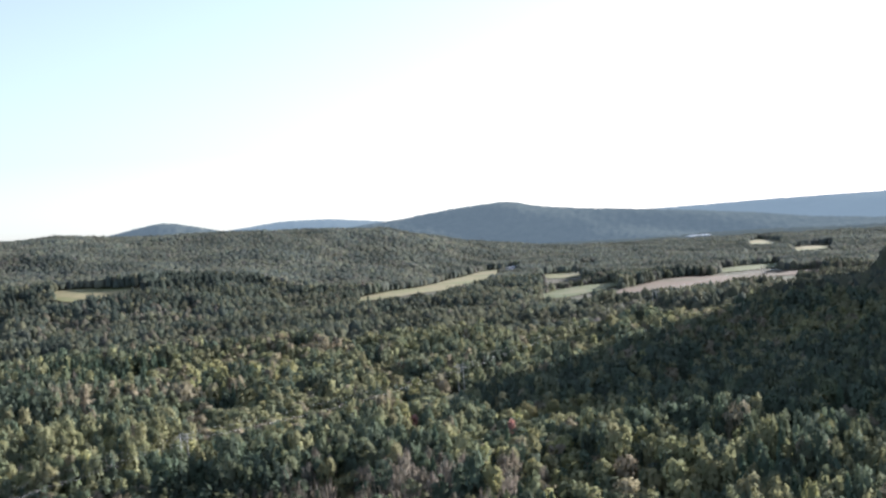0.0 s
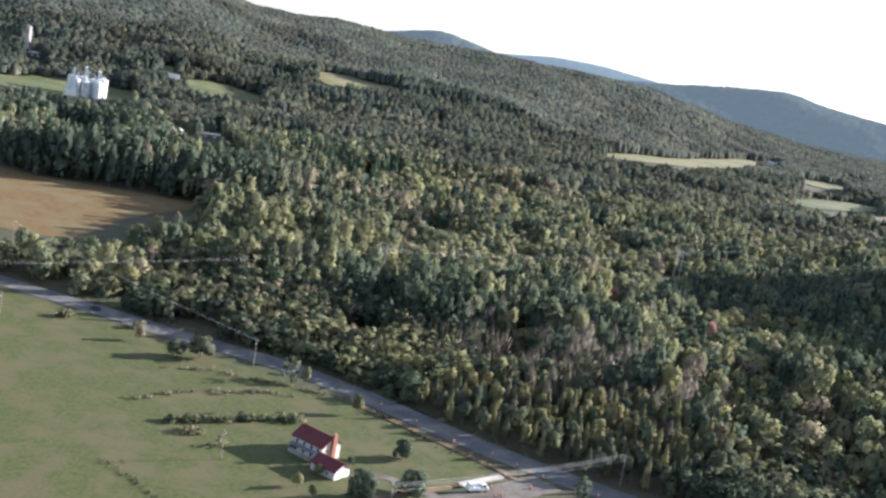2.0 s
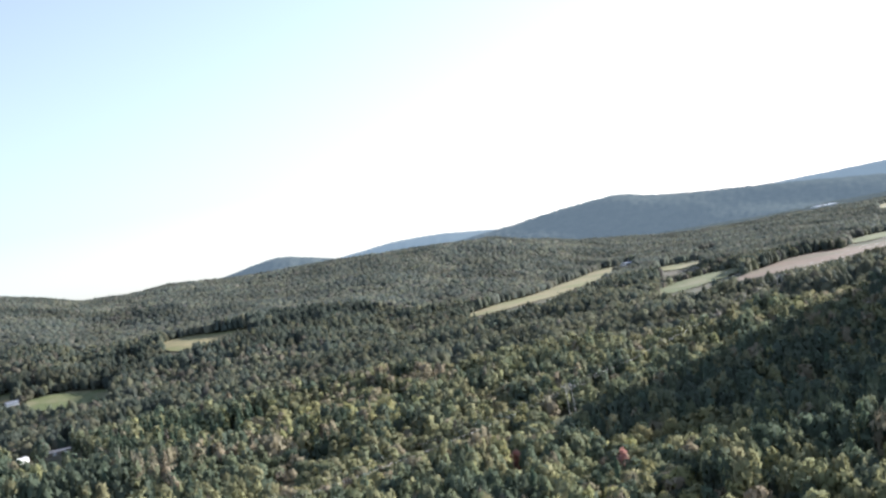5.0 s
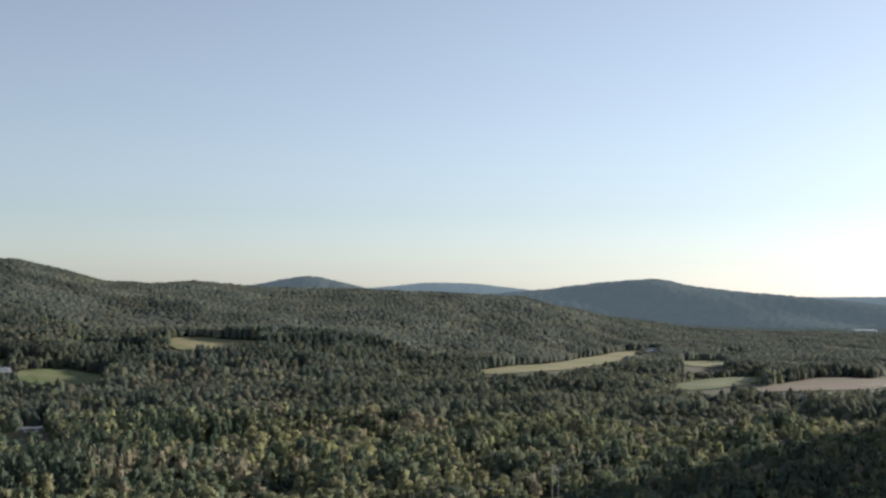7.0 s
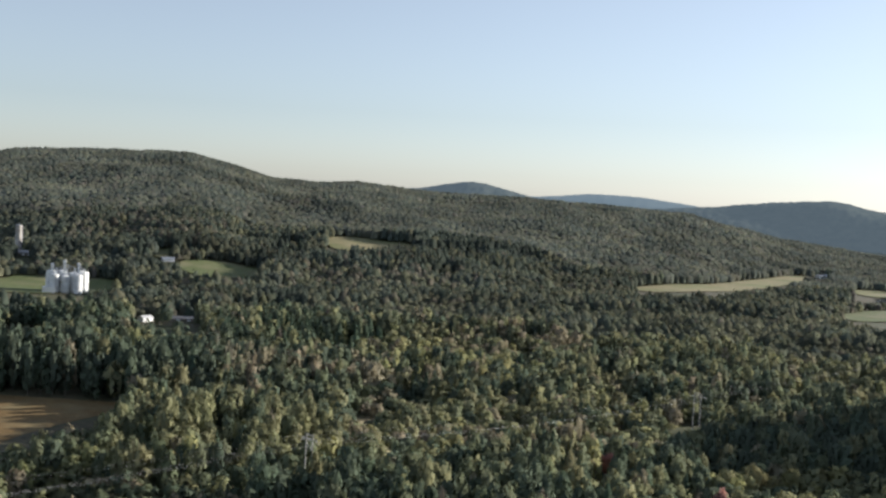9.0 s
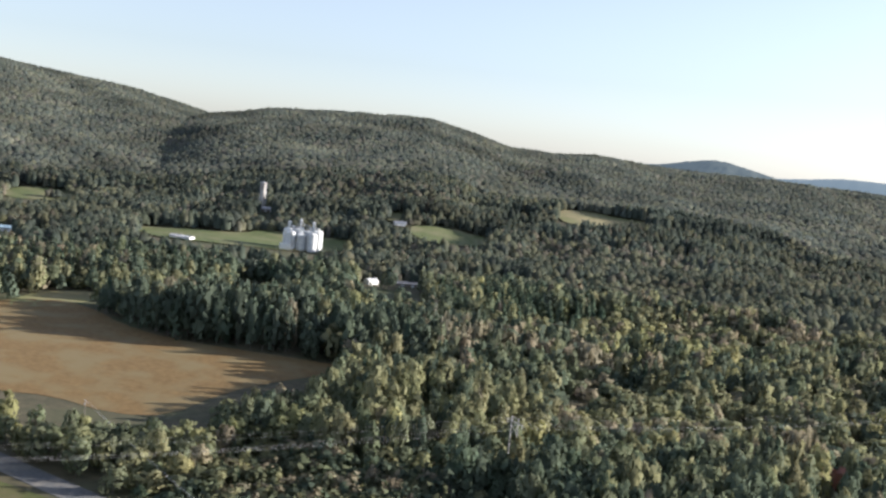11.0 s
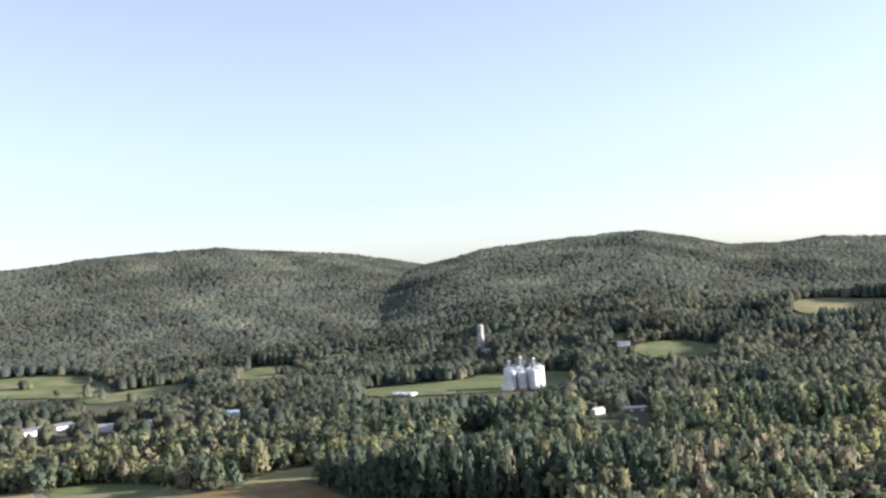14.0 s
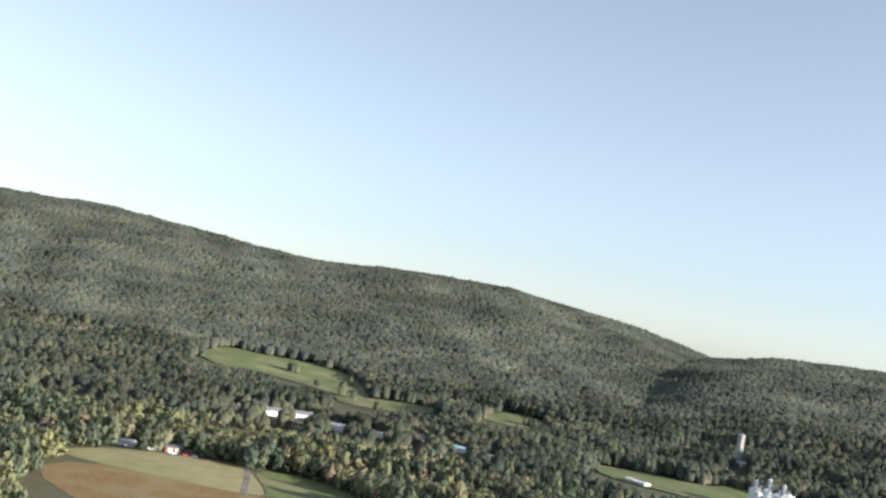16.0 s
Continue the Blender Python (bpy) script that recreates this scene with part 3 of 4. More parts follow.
def woodland(name, label, seed, spacing, near, far, leaves, size, trunks, keep=None, lo=-72.0, hi=43.0, lift=0.3):
    """A wood of many trees between two distances; lift turns the leaves' facing up, as in a closed canopy."""
    rng = np.random.RandomState(seed)
    x, y = plant(rng, spacing, near, far, lo, hi)
    if keep is not None:
        ok = keep(x, y)
        x, y = x[ok], y[ok]
    if near > 900:
        ok = faces_valley(x, y)
        x, y = x[ok], y[ok]
    kind = species(rng, x, y)
    z = height(x, y)
    shape = 3.2 if spacing < 6 else 1.8
    if trunks:
        shapes = {"broad": [crown_shape(rng, leaves, size, "broad", shape) for _ in range(14)], "pine": [crown_shape(rng, leaves, size * 0.95, "pine", shape * 1.4) for _ in range(6)], "bare": [crown_shape(rng, leaves, size * 1.1, "bare") for _ in range(6)]}
    else:
        shapes = {k: [far_crown(rng, leaves, k, size) for _ in range(m)] for k, m in (("broad", 14), ("pine", 6), ("bare", 6))}
    age = maturity(x, y)
    tall = (np.where(age > 0, 17.0 + 4.0 * age, 17.0 + 6.0 * age) * (0.35 if far > 2000 else 1.0) + (11.0 if far > 2000 else 0.0) + 1.2 * waves(x, y, 70, 5) + rng.normal(size=x.size) * (0.9 if far > 2000 else 1.4 if far > 1200 else 2.3)) * np.where(kind == TWIG, 0.88, 1.0)
    for sx, sy, reach, more in OLD_WOOD:
        tall = tall * (1 + more * np.exp(-((x - sx) ** 2 + (y - sy) ** 2) / (2 * reach ** 2)))
    tall = np.clip(tall, 8, 31) * grow(x, y)
    wide = np.where(young(x, y), 1.45, 1.0) * spacing * (0.86 if far > 2000 else 0.78 if far > 1200 else 0.70) * rng.uniform(0.7, 1.3, x.size) * np.where(kind == PINE, 0.78, 1.0) * np.where(kind == TWIG, 0.75, 1.0)
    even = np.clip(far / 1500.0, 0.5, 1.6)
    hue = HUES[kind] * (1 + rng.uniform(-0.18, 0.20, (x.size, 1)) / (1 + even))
    # air haze over distance, put into the leaf colour as a share of blue-grey
    haze = 0.48 if far > 2000 else 0.28 if far > 1200 else 0.04 if far > 700 else 0.0
    hue = (1 - haze) * hue + haze * np.array([0.196, 0.212, 0.200])
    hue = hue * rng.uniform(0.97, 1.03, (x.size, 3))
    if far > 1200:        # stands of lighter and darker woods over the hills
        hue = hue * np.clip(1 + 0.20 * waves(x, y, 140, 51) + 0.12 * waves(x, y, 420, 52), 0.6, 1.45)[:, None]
    spire = young(x, y) & (rng.uniform(size=x.size) < 0.3) & ((kind == GREEN) | (kind == OLIVE) | (kind == DEEP))
    pine = (kind == PINE) | spire
    bare = (kind == TWIG) & ~spire
    forms = shapes["broad"] + shapes["pine"] + shapes["bare"]
    pick = np.where(pine, 14 + rng.randint(0, 6, x.size), np.where(bare, 20 + rng.randint(0, 6, x.size), rng.randint(0, 14, x.size)))
    a = rng.uniform(0, 2 * np.pi, x.size)
    ca, sa = np.cos(a)[:, None], np.sin(a)[:, None]
    low = (np.where(pine | bare, 0.15, 0.24) * tall)[:, None] * (0.5 if far > 1200 else 0.3)
    s = np.stack([f[0] for f in forms])[pick]
    sn = np.stack([f[1] for f in forms])[pick]
    w = wide[:, None]
    v = np.stack([x[:, None] + w * (ca * s[..., 0] - sa * s[..., 1]), y[:, None] + w * (sa * s[..., 0] + ca * s[..., 1]), z[:, None] + low + (tall[:, None] - low) * s[..., 2]], 2)
    vn = np.stack([ca * sn[..., 0] - sa * sn[..., 1], sa * sn[..., 0] + ca * sn[..., 1], sn[..., 2]], 2) * (1 - lift) + np.array([0, 0, lift])
    vn /= np.linalg.norm(vn, axis=2)[..., None]
    verts, facing = [v.reshape(-1, 3)], [vn.reshape(-1, 3)]
    cols, idx = [np.repeat(hue, s.shape[1], 0)], [np.zeros(x.size * s.shape[1] // 3, np.int32)]
    if trunks:
        foot = np.stack([x, y, z - 0.5], 1)[:, None] + TRUNK[None] * 0.24
        top = np.stack([x, y, z + tall * 0.75], 1)[:, None] + TRUNK[None] * 0.10
        tv = np.concatenate([np.stack([foot[:, j], foot[:, (j + 1) % 3], top[:, j], foot[:, (j + 1) % 3], top[:, (j + 1) % 3], top[:, j]], 1) for j in range(3)], 1)
        side = np.array([(0.6, 0.2, 0.1), (-0.2, 0.6, 0.1), (-0.4, -0.5, 0.1)])
        verts.append(tv.reshape(-1, 3))
        facing.append(np.tile(np.repeat(side, 6, 0), (x.size, 1)))
        cols.append(np.full((x.size * 18, 3), 0.2))
        idx.append(np.ones(x.size * 6, np.int32))
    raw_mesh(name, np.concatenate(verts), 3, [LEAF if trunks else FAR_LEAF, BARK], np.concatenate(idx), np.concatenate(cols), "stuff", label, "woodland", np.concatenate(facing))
    return x.size



NEAR = (88.0, 396.0, 43.0)       # the trees by the road junction, each a thing of its own


def away(x, y):
    return np.hypot((x - NEAR[0]) * 0.72, y - NEAR[1]) > NEAR[2]


GAPS.extend([(-200, 1034, 12), (-172, 1050, 12), (-500, 1482, 9), (-482, 1466, 9), (218, 789, 11), (147, 648, 7), (-303, 1462, 9),
             (-744, 905, 9), (-728, 938, 14), (-720, 965, 14), (-700, 950, 14), (-668, 970, 17), (-640, 1000, 12), (-626, 1047, 12), (-600, 970, 9), (-578, 985, 9), (-576, 1050, 16), (-548, 1062, 9), (-560, 661, 12), (-540, 688, 10), (-890, 1530, 7), (-172, 1010, 9), (-150, 1015, 8), (760, 2290, 20), (75, 318, 20), (104, 326, 18), (50, 305, 16), (20, 318, 12), (90, 300, 24), (116, 308, 20), (62, 288, 20)])
woodland("woodland", "mixed autumn woodland of green and tan trees", 1, 8.0, 180, 560, 280, 0.165, True, lambda x, y: away(x, y) & ~young(x, y), -52, 41, 0.20)
woodland("young_trees", "close stand of young green and tan trees by the road", 6, 4.2, 180, 560, 90, 0.28, True, lambda x, y: away(x, y) & young(x, y), -52, 41, 0.10)
woodland("woodland_middle", "mixed green and russet woodland in the valley", 2, 8.4, 560, 960, 110, 0.25, True, None, -70, 42, 0.30)
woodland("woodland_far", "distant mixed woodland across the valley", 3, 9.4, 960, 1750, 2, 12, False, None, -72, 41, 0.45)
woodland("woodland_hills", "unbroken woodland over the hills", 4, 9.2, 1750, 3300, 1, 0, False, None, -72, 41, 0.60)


# ---- single trees ----
def tree_parts(kind, seed, tall, wide, leaves=560, low=0.28, size=0.155, form=None):
    """A tree's empty with its trunk and crown."""
    rng = np.random.RandomState(seed)
    form = form or ("pine" if kind == PINE else "bare" if kind == TWIG else "broad")
    top = new("tree")
    bm = tube(0.30, 0.20, (0, 0, -0.4), (0.1, 0.05, tall * 0.42), 7)
    tube(0.20, 0.06, (0.1, 0.05, tall * 0.42), (0, 0, tall * 0.86), 6, bm)
    if form != "pine":
        for k in range(6):
            a = rng.uniform(0, 2 * np.pi)
            h = tall * rng.uniform(0.3, 0.6)
            tube(0.11, 0.03, (0.05, 0.03, h), (wide * 0.62 * math.cos(a), wide * 0.62 * math.sin(a), h + tall * rng.uniform(0.1, 0.24)), 5, bm)
    trunk = mesh_object("trunk", bm, BARK, top)
    s, sn = crown_shape(rng, leaves, size * (1.0 if form == "pine" else 1.15), form, 1.0 * tall * (1 - low) / wide)
    v = s * np.array([wide, wide, tall * (1 - low)]) + np.array([0, 0, tall * low])
    col = HUES[kind] * rng.uniform(0.95, 1.05, 3)
    crown = raw_mesh("crown", v, 3, [LEAF], None, np.repeat(col[None], len(v), 0), "", normals=sn)
    crown.parent = top
    return top


TREE_LABELS = {GREEN: "leafy green broadleaf tree in woodland by the road", OLIVE: "olive green broadleaf tree turning in autumn", TAN: "tan brown autumn tree among the woods",
               YELLOW: "yellow-green autumn tree among the woods", RED: "russet red autumn tree among green woods", TWIG: "grey almost leafless tree with fine twigs",
               PINE: "dark green pointed pine by the road", DEEP: "dark green dense broadleaf tree"}
rng = np.random.RandomState(77)
STOCK = {}
SPIRE = [tree_parts(k, 900 + j, 18.0, 4.4, low=0.10, form="pine") for j, k in enumerate((OLIVE, YELLOW, GREEN, OLIVE))]
for kind, many in ((GREEN, 3), (OLIVE, 3), (TAN, 2), (YELLOW, 2), (RED, 1), (TWIG, 2), (PINE, 3), (DEEP, 2)):
    STOCK[kind] = [tree_parts(kind, 100 * kind + k, 18.0, {PINE: 3.6, TWIG: 3.9}.get(kind, 5.6), low=0.15 if kind in (PINE, TWIG) else 0.26) for k in range(many)]


LAWN_TREES = [tree_parts(DEEP, 930 + j, 13.0, 6.2, low=0.05, size=0.14) for j in range(3)]


def set_tree(kind, x, y, grow=1.0, stretch=1.0, label="", group="", src=None):
    src = src or STOCK[kind][rng.randint(len(STOCK[kind]))]
    m = pose(x, y, ground_at(x, y), 0, 0, rng.uniform(0, 360)) @ Matrix.Diagonal((grow, grow, grow * stretch, 1))
    return tagged(copy_thing(src, m), label or TREE_LABELS[kind], "tree", group)


tx, ty = plant(np.random.RandomState(1), 4.9, 180, 560)
keep = ~away(tx, ty) & (young(tx, ty) | (np.random.RandomState(5).uniform(size=tx.size) < 0.3))
tx, ty = tx[keep], ty[keep]
tk = species(np.random.RandomState(9), tx, ty)
for x, y, k in zip(tx, ty, tk):
    g = float(grow(np.array([x]), np.array([y]))[0])
    spire = g < 0.9 and k != TWIG and rng.uniform() < 0.5
    set_tree(int(k), x, y, g * rng.uniform(0.8, 1.2), 1.0 if g > 0.9 else rng.uniform(0.95, 1.35), group="trees by the road junction",
             label="slender young olive-green tree by the road" if spire else "", src=SPIRE[rng.randint(4)] if spire else None)

# trees that stand out by their colour or place
set_tree(RED, 147, 648, 0.95, 0.8, "coral red autumn tree rising above green woods")
set_tree(RED, 184, 571, 0.75, 1.1, "coral topped autumn tree in the woods")
set_tree(TAN, 100, 504, 0.8, 1.0, "small orange-brown tree among bare trees")
set_tree(RED, -398, 868, 1.0, 1.1, "orange-red autumn tree beside the clearing")
set_tree(RED, -41, 812, 1.15, 1.0, "pinkish brown round-topped tree")
set_tree(YELLOW, 212, 622, 1.0, 1.0, "yellow-green tree catching the sun")
set_tree(YELLOW, 226, 616, 1.0, 1.0, "yellow-green tree catching the sun")
set_tree(DEEP, 29, 352, 0.62, 0.85, "dark round tree on the lawn", src=LAWN_TREES[0])
set_tree(DEEP, 32, 325, 0.80, 0.80, "dark spreading tree by the driveway", src=LAWN_TREES[1])
set_tree(DEEP, 18, 317, 0.82, 0.85, "dark leafy tree by the side road", src=LAWN_TREES[2])
set_tree(OLIVE, 12, 386, 0.42, 1.0, "small olive tree by the road")
set_tree(OLIVE, -9, 409, 0.40, 1.0, "small olive tree by the road")
set_tree(GREEN, -50, 421, 1.0, 0.5, "broad green thicket beside the road")
set_tree(GREEN, -59, 416, 0.8, 0.5, "broad green thicket beside the road")
set_tree(TAN, -75, 428, 0.36, 1.0, "small pale tree on the lawn")
set_tree(OLIVE, 4, 329, 0.3, 0.7, "low shrub beside the garage")
set_tree(OLIVE, -1, 318, 0.30, 0.9, "small shrub on the lawn")
set_tree(YELLOW, 4, 312, 0.26, 0.9, "small yellowish shrub on the lawn")
set_tree(DEEP, -5, 345, 0.28, 0.6, "dark shrub against the house")
set_tree(DEEP, 13, 341, 0.2, 0.7, "dark shrub against the gable")
for ob in [o for stock in (*STOCK.values(), SPIRE, LAWN_TREES) for src in stock for o in (*src.children, src)]:
    bpy.data.objects.remove(ob)


# ---- the house ----
def gable(name, length, depth, wall, ridge, walls, roof, parent, over=0.5, thick=0.2):
    """A gabled block along x: its walls, and two roof slopes that overhang."""
    L, D = length / 2, depth / 2
    pts = [(-L, -D, 0), (L, -D, 0), (L, D, 0), (-L, D, 0), (-L, -D, wall), (L, -D, wall), (L, D, wall), (-L, D, wall), (-L, 0, ridge), (L, 0, ridge)]
    fs = [(0, 1, 5, 4), (2, 3, 7, 6), (1, 2, 6, 9, 5), (3, 0, 4, 8, 7), (4, 5, 9, 8), (6, 7, 8, 9), (3, 2, 1, 0)]
    part("wall", solid(pts, fs), walls, parent)
    drop = (ridge - wall) / D * over
    for s in (-1, 1):
        a, b = L + over, D + over
        p = [(-a, s * b, wall - drop), (a, s * b, wall - drop), (a, 0, ridge), (-a, 0, ridge)]
        p += [(x, y, z + thick) for x, y, z in p]
        bm = solid(p, [(0, 1, 2, 3), (4, 5, 6, 7), (0, 1, 5, 4), (1, 2, 6, 5), (2, 3, 7, 6), (3, 0, 4, 7)])
        for k in range(int(2 * a / 0.6)):
            x = -a + 0.3 + k * 0.6
            q = [(x - 0.03, s * b, wall - drop + thick), (x + 0.03, s * b, wall - drop + thick), (x + 0.03, 0, ridge + thick), (x - 0.03, 0, ridge + thick)]
            q += [(u, v, z + 0.05) for u, v, z in q]
            solid(q, [(4, 5, 6, 7), (0, 1, 5, 4), (1, 2, 6, 5), (3, 0, 4, 7)], bm)
        part("roof_slope", bm, roof, parent)
    part("ridge_cap", box(2 * L + 2 * over, 0.4, 0.12, (0, 0, ridge + thick - 0.02)), roof, parent)


def opening(parent, x, y, z, w, h, turn=0.0, name="window"):
    """A window or door leaf, proud of its wall, with a frame round it."""
    m = Matrix.Rotation(turn, 4, "Z")
    f = bmesh.new()
    for a, b, c, d in ((-w / 2, 0, 0.1, h), (w / 2, 0, 0.1, h), (0, h / 2, w, 0.1), (0, -h / 2, w, 0.1)):
        o = m @ Vector((a, 0, 0))
        box(c, 0.08, d, (x + o.x, y + o.y, z + b - d / 2), turn, bm=f)
    fr = part(name, f, WHITE, parent)
    part("pane" if name == "window" else "leaf", box(w - 0.1, 0.05, h - 0.1, (x, y, z - h / 2 + 0.05), turn), DARK if name == "window" else WHITE, fr)


def house():
    h = tagged(empty("house", 1.5, 345.5, None, -38), "two-storey house with dark red metal roof and pale walls", "house")
    gable("main", 12.5, 8.5, 5.0, 7.6, STONE, METAL_RED, h)
    for x in (-4.2, -1.2, 2.0, 4.6):
        opening(h, x, -4.29, 3.7, 1.1, 1.3)
        opening(h, x, -4.29, 1.3, 1.1, 1.4)
    for y in (-2.0, 1.6):
        opening(h, 6.29, y, 3.6, 1.0, 1.3, math.pi / 2)
    bm = box(1.7, 0.9, 8.6, (6.75, 0.4, 0), math.pi / 2, 0.04)
    box(1.95, 1.15, 0.25, (6.75, 0.4, 8.6), math.pi / 2, bm=bm)
    ch = part("chimney", bm, BRICK, h, "tall red brick chimney")
    part("flue", tube(0.18, 0.18, (6.75, 0.4, 8.85), (6.75, 0.4, 9.3), 8), CONCRETE, ch)
    part("porch", box(12.0, 2.0, 0.4, (0, -5.2, 0), 0, 0.03), CONCRETE, h)
    for x in (-5.6, -2, 1.8, 5.4):
        part("porch_post", box(0.16, 0.16, 2.5, (x, -6.0, 0.4)), WHITE, h)
    part("porch_roof", box(12.4, 2.6, 0.15, (0, -5.4, 2.9)), GREYROOF, h)
    g = tagged(empty("garage", 7.3, 332.5, None, -38), "low garage with red metal roof and white doors", "garage")
    gable("wing", 9.5, 7.0, 2.7, 4.6, STONE, METAL_RED, g)
    for y in (-1.7, 1.7):
        opening(g, 4.79, y, 1.2, 2.6, 2.2, math.pi / 2, "garage_door")
    opening(g, -1.5, -3.54, 1.4, 1.1, 1.1)
    opening(g, 2.0, -3.54, 1.4, 1.1, 1.1)


house()


# ---- vehicles and roadworks ----
def wheels(parent, places, r=0.42):
    for x, y in places:
        w = part("wheel", tube(r, r, (x, y - 0.13, r), (x, y + 0.13, r), 14), RUBBER, parent)
        part("rim", tube(r * 0.55, r * 0.55, (x, y - 0.14, r), (x, y + 0.14, r), 10), GALV, w)


def car(x, y, turn, paint, label, name="car"):
    c = tagged(empty(name, x, y, ground_at(x, y) + 0.24, turn), label, name)
    prof = [(-2.2, 0.35), (2.2, 0.35), (2.25, 0.75), (1.3, 0.95), (0.6, 1.42), (-1.2, 1.45), (-2.0, 1.0), (-2.25, 0.85)]
    pts = [(px, s * (0.88 if pz < 1.1 else 0.70), pz) for s in (-1, 1) for px, pz in prof]
    n = len(prof)
    bm = solid(pts, [tuple(range(n)), tuple(range(n, 2 * n))] + [(i, (i + 1) % n, n + (i + 1) % n, n + i) for i in range(n)])
    bmesh.ops.bevel(bm, geom=bm.edges[:], offset=0.06, segments=1, affect="EDGES")
    part("body", bm, paint, c)
    for s in (-1, 1):
        part("side_window", solid([(0.95, s * 0.84, 1.0), (0.5, s * 0.735, 1.36), (-1.1, s * 0.735, 1.38), (-1.6, s * 0.83, 1.02)], [(0, 1, 2, 3)]), GLASS, c)
        part("headlight", box(0.06, 0.35, 0.14, (2.26, s * 0.6, 0.62)), WHITE, c)
    part("windscreen", solid([(1.24, -0.72, 1.0), (1.24, 0.72, 1.0), (0.66, 0.62, 1.42), (0.66, -0.62, 1.42)], [(0, 1, 2, 3)]), GLASS, c)
    wheels(c, ((-1.35, -0.84), (-1.35, 0.84), (1.35, -0.84), (1.35, 0.84)), 0.33)


def truck(x, y, turn):
    c = tagged(empty("truck", x, y, ground_at(x, y) + 0.22, turn), "white works truck parked at the roadworks", "truck")
    part("chassis", box(6.6, 0.9, 0.3, (0, 0, 0.55)), RUBBER, c)
    cab = box(2.0, 2.1, 1.9, (2.3, 0, 0.7), 0, 0.18)
    part("cab", cab, WHITE, c)
    part("hood", box(1.2, 1.8, 0.9, (3.6, 0, 0.7), 0, 0.12), WHITE, c)
    part("windscreen", box(0.06, 1.7, 0.7, (3.31, 0, 1.75)), GLASS, c)
    for s in (-1, 1):
        part("side_window", box(1.1, 0.05, 0.65, (2.4, s * 1.06, 1.75)), GLASS, c)
    bed = part("bed", box(4.2, 2.3, 1.0, (-1.2, 0, 0.85), 0, 0.05), WHITE, c)
    part("tool_bin", box(1.2, 2.2, 1.2, (-2.4, 0, 1.85), 0, 0.05), WHITE, bed)
    part("boom", box(3.6, 0.3, 0.35, (-0.6, 0.2, 2.2), 0, 0.04), WHITE, bed)
    wheels(c, ((-1.9, -1.0), (-1.9, 1.0), (2.9, -0.95), (2.9, 0.95)), 0.48)


truck(52, 335.5, 28)
car(-101, 459, 158, mottled("black paint", (0.02, 0.02, 0.022), (0.03, 0.03, 0.03), 0.5, rough=0.25), "dark car driving on the country road")


def cone(x, y):
    c = tagged(empty("traffic_cone", x, y, ground_at(x, y) + 0.3), "orange traffic barrel on the roadworks", "traffic cone", "traffic cones at the roadworks")
    part("base", box(0.75, 0.75, 0.08, (0, 0, 0), 0, 0.02), RUBBER, c)
    bm = tube(0.30, 0.18, (0, 0, 0.08), (0, 0, 1.15), 12)
    part("body", bm, ORANGE, c)
    for z, r in ((0.45, 0.265), (0.8, 0.225)):
        part("reflective_band", tube(r + 0.01, r - 0.01, (0, 0, z), (0, 0, z + 0.14), 12), WHITE, c)


for p in ((67, 362), (71, 357), (75, 355), (70, 345), (60, 335), (58, 334), (57, 340), (59, 368), (46, 374), (33, 388), (86, 352), (20, 400), (92, 347)):
    cone(*p)


def pipe_stack(x, y, turn):
    for k, dy in enumerate((-0.9, 0, 0.9)):
        bm = bmesh.new()
        n = 16
        ring = [[bm.verts.new((X, r * math.cos(2 * math.pi * i / n) + dy, 0.42 + r * math.sin(2 * math.pi * i / n))) for i in range(n)] for X, r in ((-9, 0.42), (9, 0.42), (9, 0.36), (-9, 0.36))]
        for a in range(4):
            A, B = ring[a], ring[(a + 1) % 4]
            for i in range(n):
                bm.faces.new((A[i], A[(i + 1) % n], B[(i + 1) % n], B[i]))
        ob = mesh_object("pipe", bm, CONCRETE)
        ob.matrix_basis = pose(x, y, ground_at(x, y) + 0.3, 0, 0, turn)
        tagged(ob, "long pale drainage pipe lying on the dirt verge", "pipe", "pipes at the roadworks")


pipe_stack(54, 343.5, 41)


# ---- poles and lines ----
def pole(x, y, tall, turn, arm=2.4, label="weathered wooden utility pole with a crossarm"):
    p = tagged(empty("utility_pole", x, y, None, turn), label, "utility pole", "utility poles")
    part("post", tube(0.19, 0.13, (0, 0, -0.5), (0, 0, tall), 9), TIMBER, p)
    if arm:
        a = part("crossarm", box(0.14, arm, 0.16, (0.12, 0, tall - 0.9), 0, 0.01), TIMBER, p)
        for y2 in (-arm / 2 + 0.15, 0, arm / 2 - 0.15):
            part("insulator", tube(0.07, 0.04, (0.12, y2, tall - 0.74), (0.12, y2, tall - 0.5), 7), WHITE, a)
        part("transformer", tube(0.22, 0.22, (-0.36, 0, tall - 2.6), (-0.36, 0, tall - 1.8), 10), GALV, p)


def wire(name, a, b, sag, label, r=0.05):
    """One sagging wire between two fixings."""
    cu = bpy.data.curves.new(name, "CURVE")
    cu.dimensions = "3D"
    cu.bevel_depth = r
    cu.bevel_resolution = 1
    sp = cu.splines.new("POLY")
    n = 25
    sp.points.add(n - 1)
    for i in range(n):
        t = i / (n - 1)
        q = Vector(a).lerp(Vector(b), t)
        sp.points[i].co = (q.x, q.y, q.z - 4 * sag * t * (1 - t), 1)
    cu.materials.append(CABLE)
    return tagged(new(name, cu), label, "wire", "overhead wires")


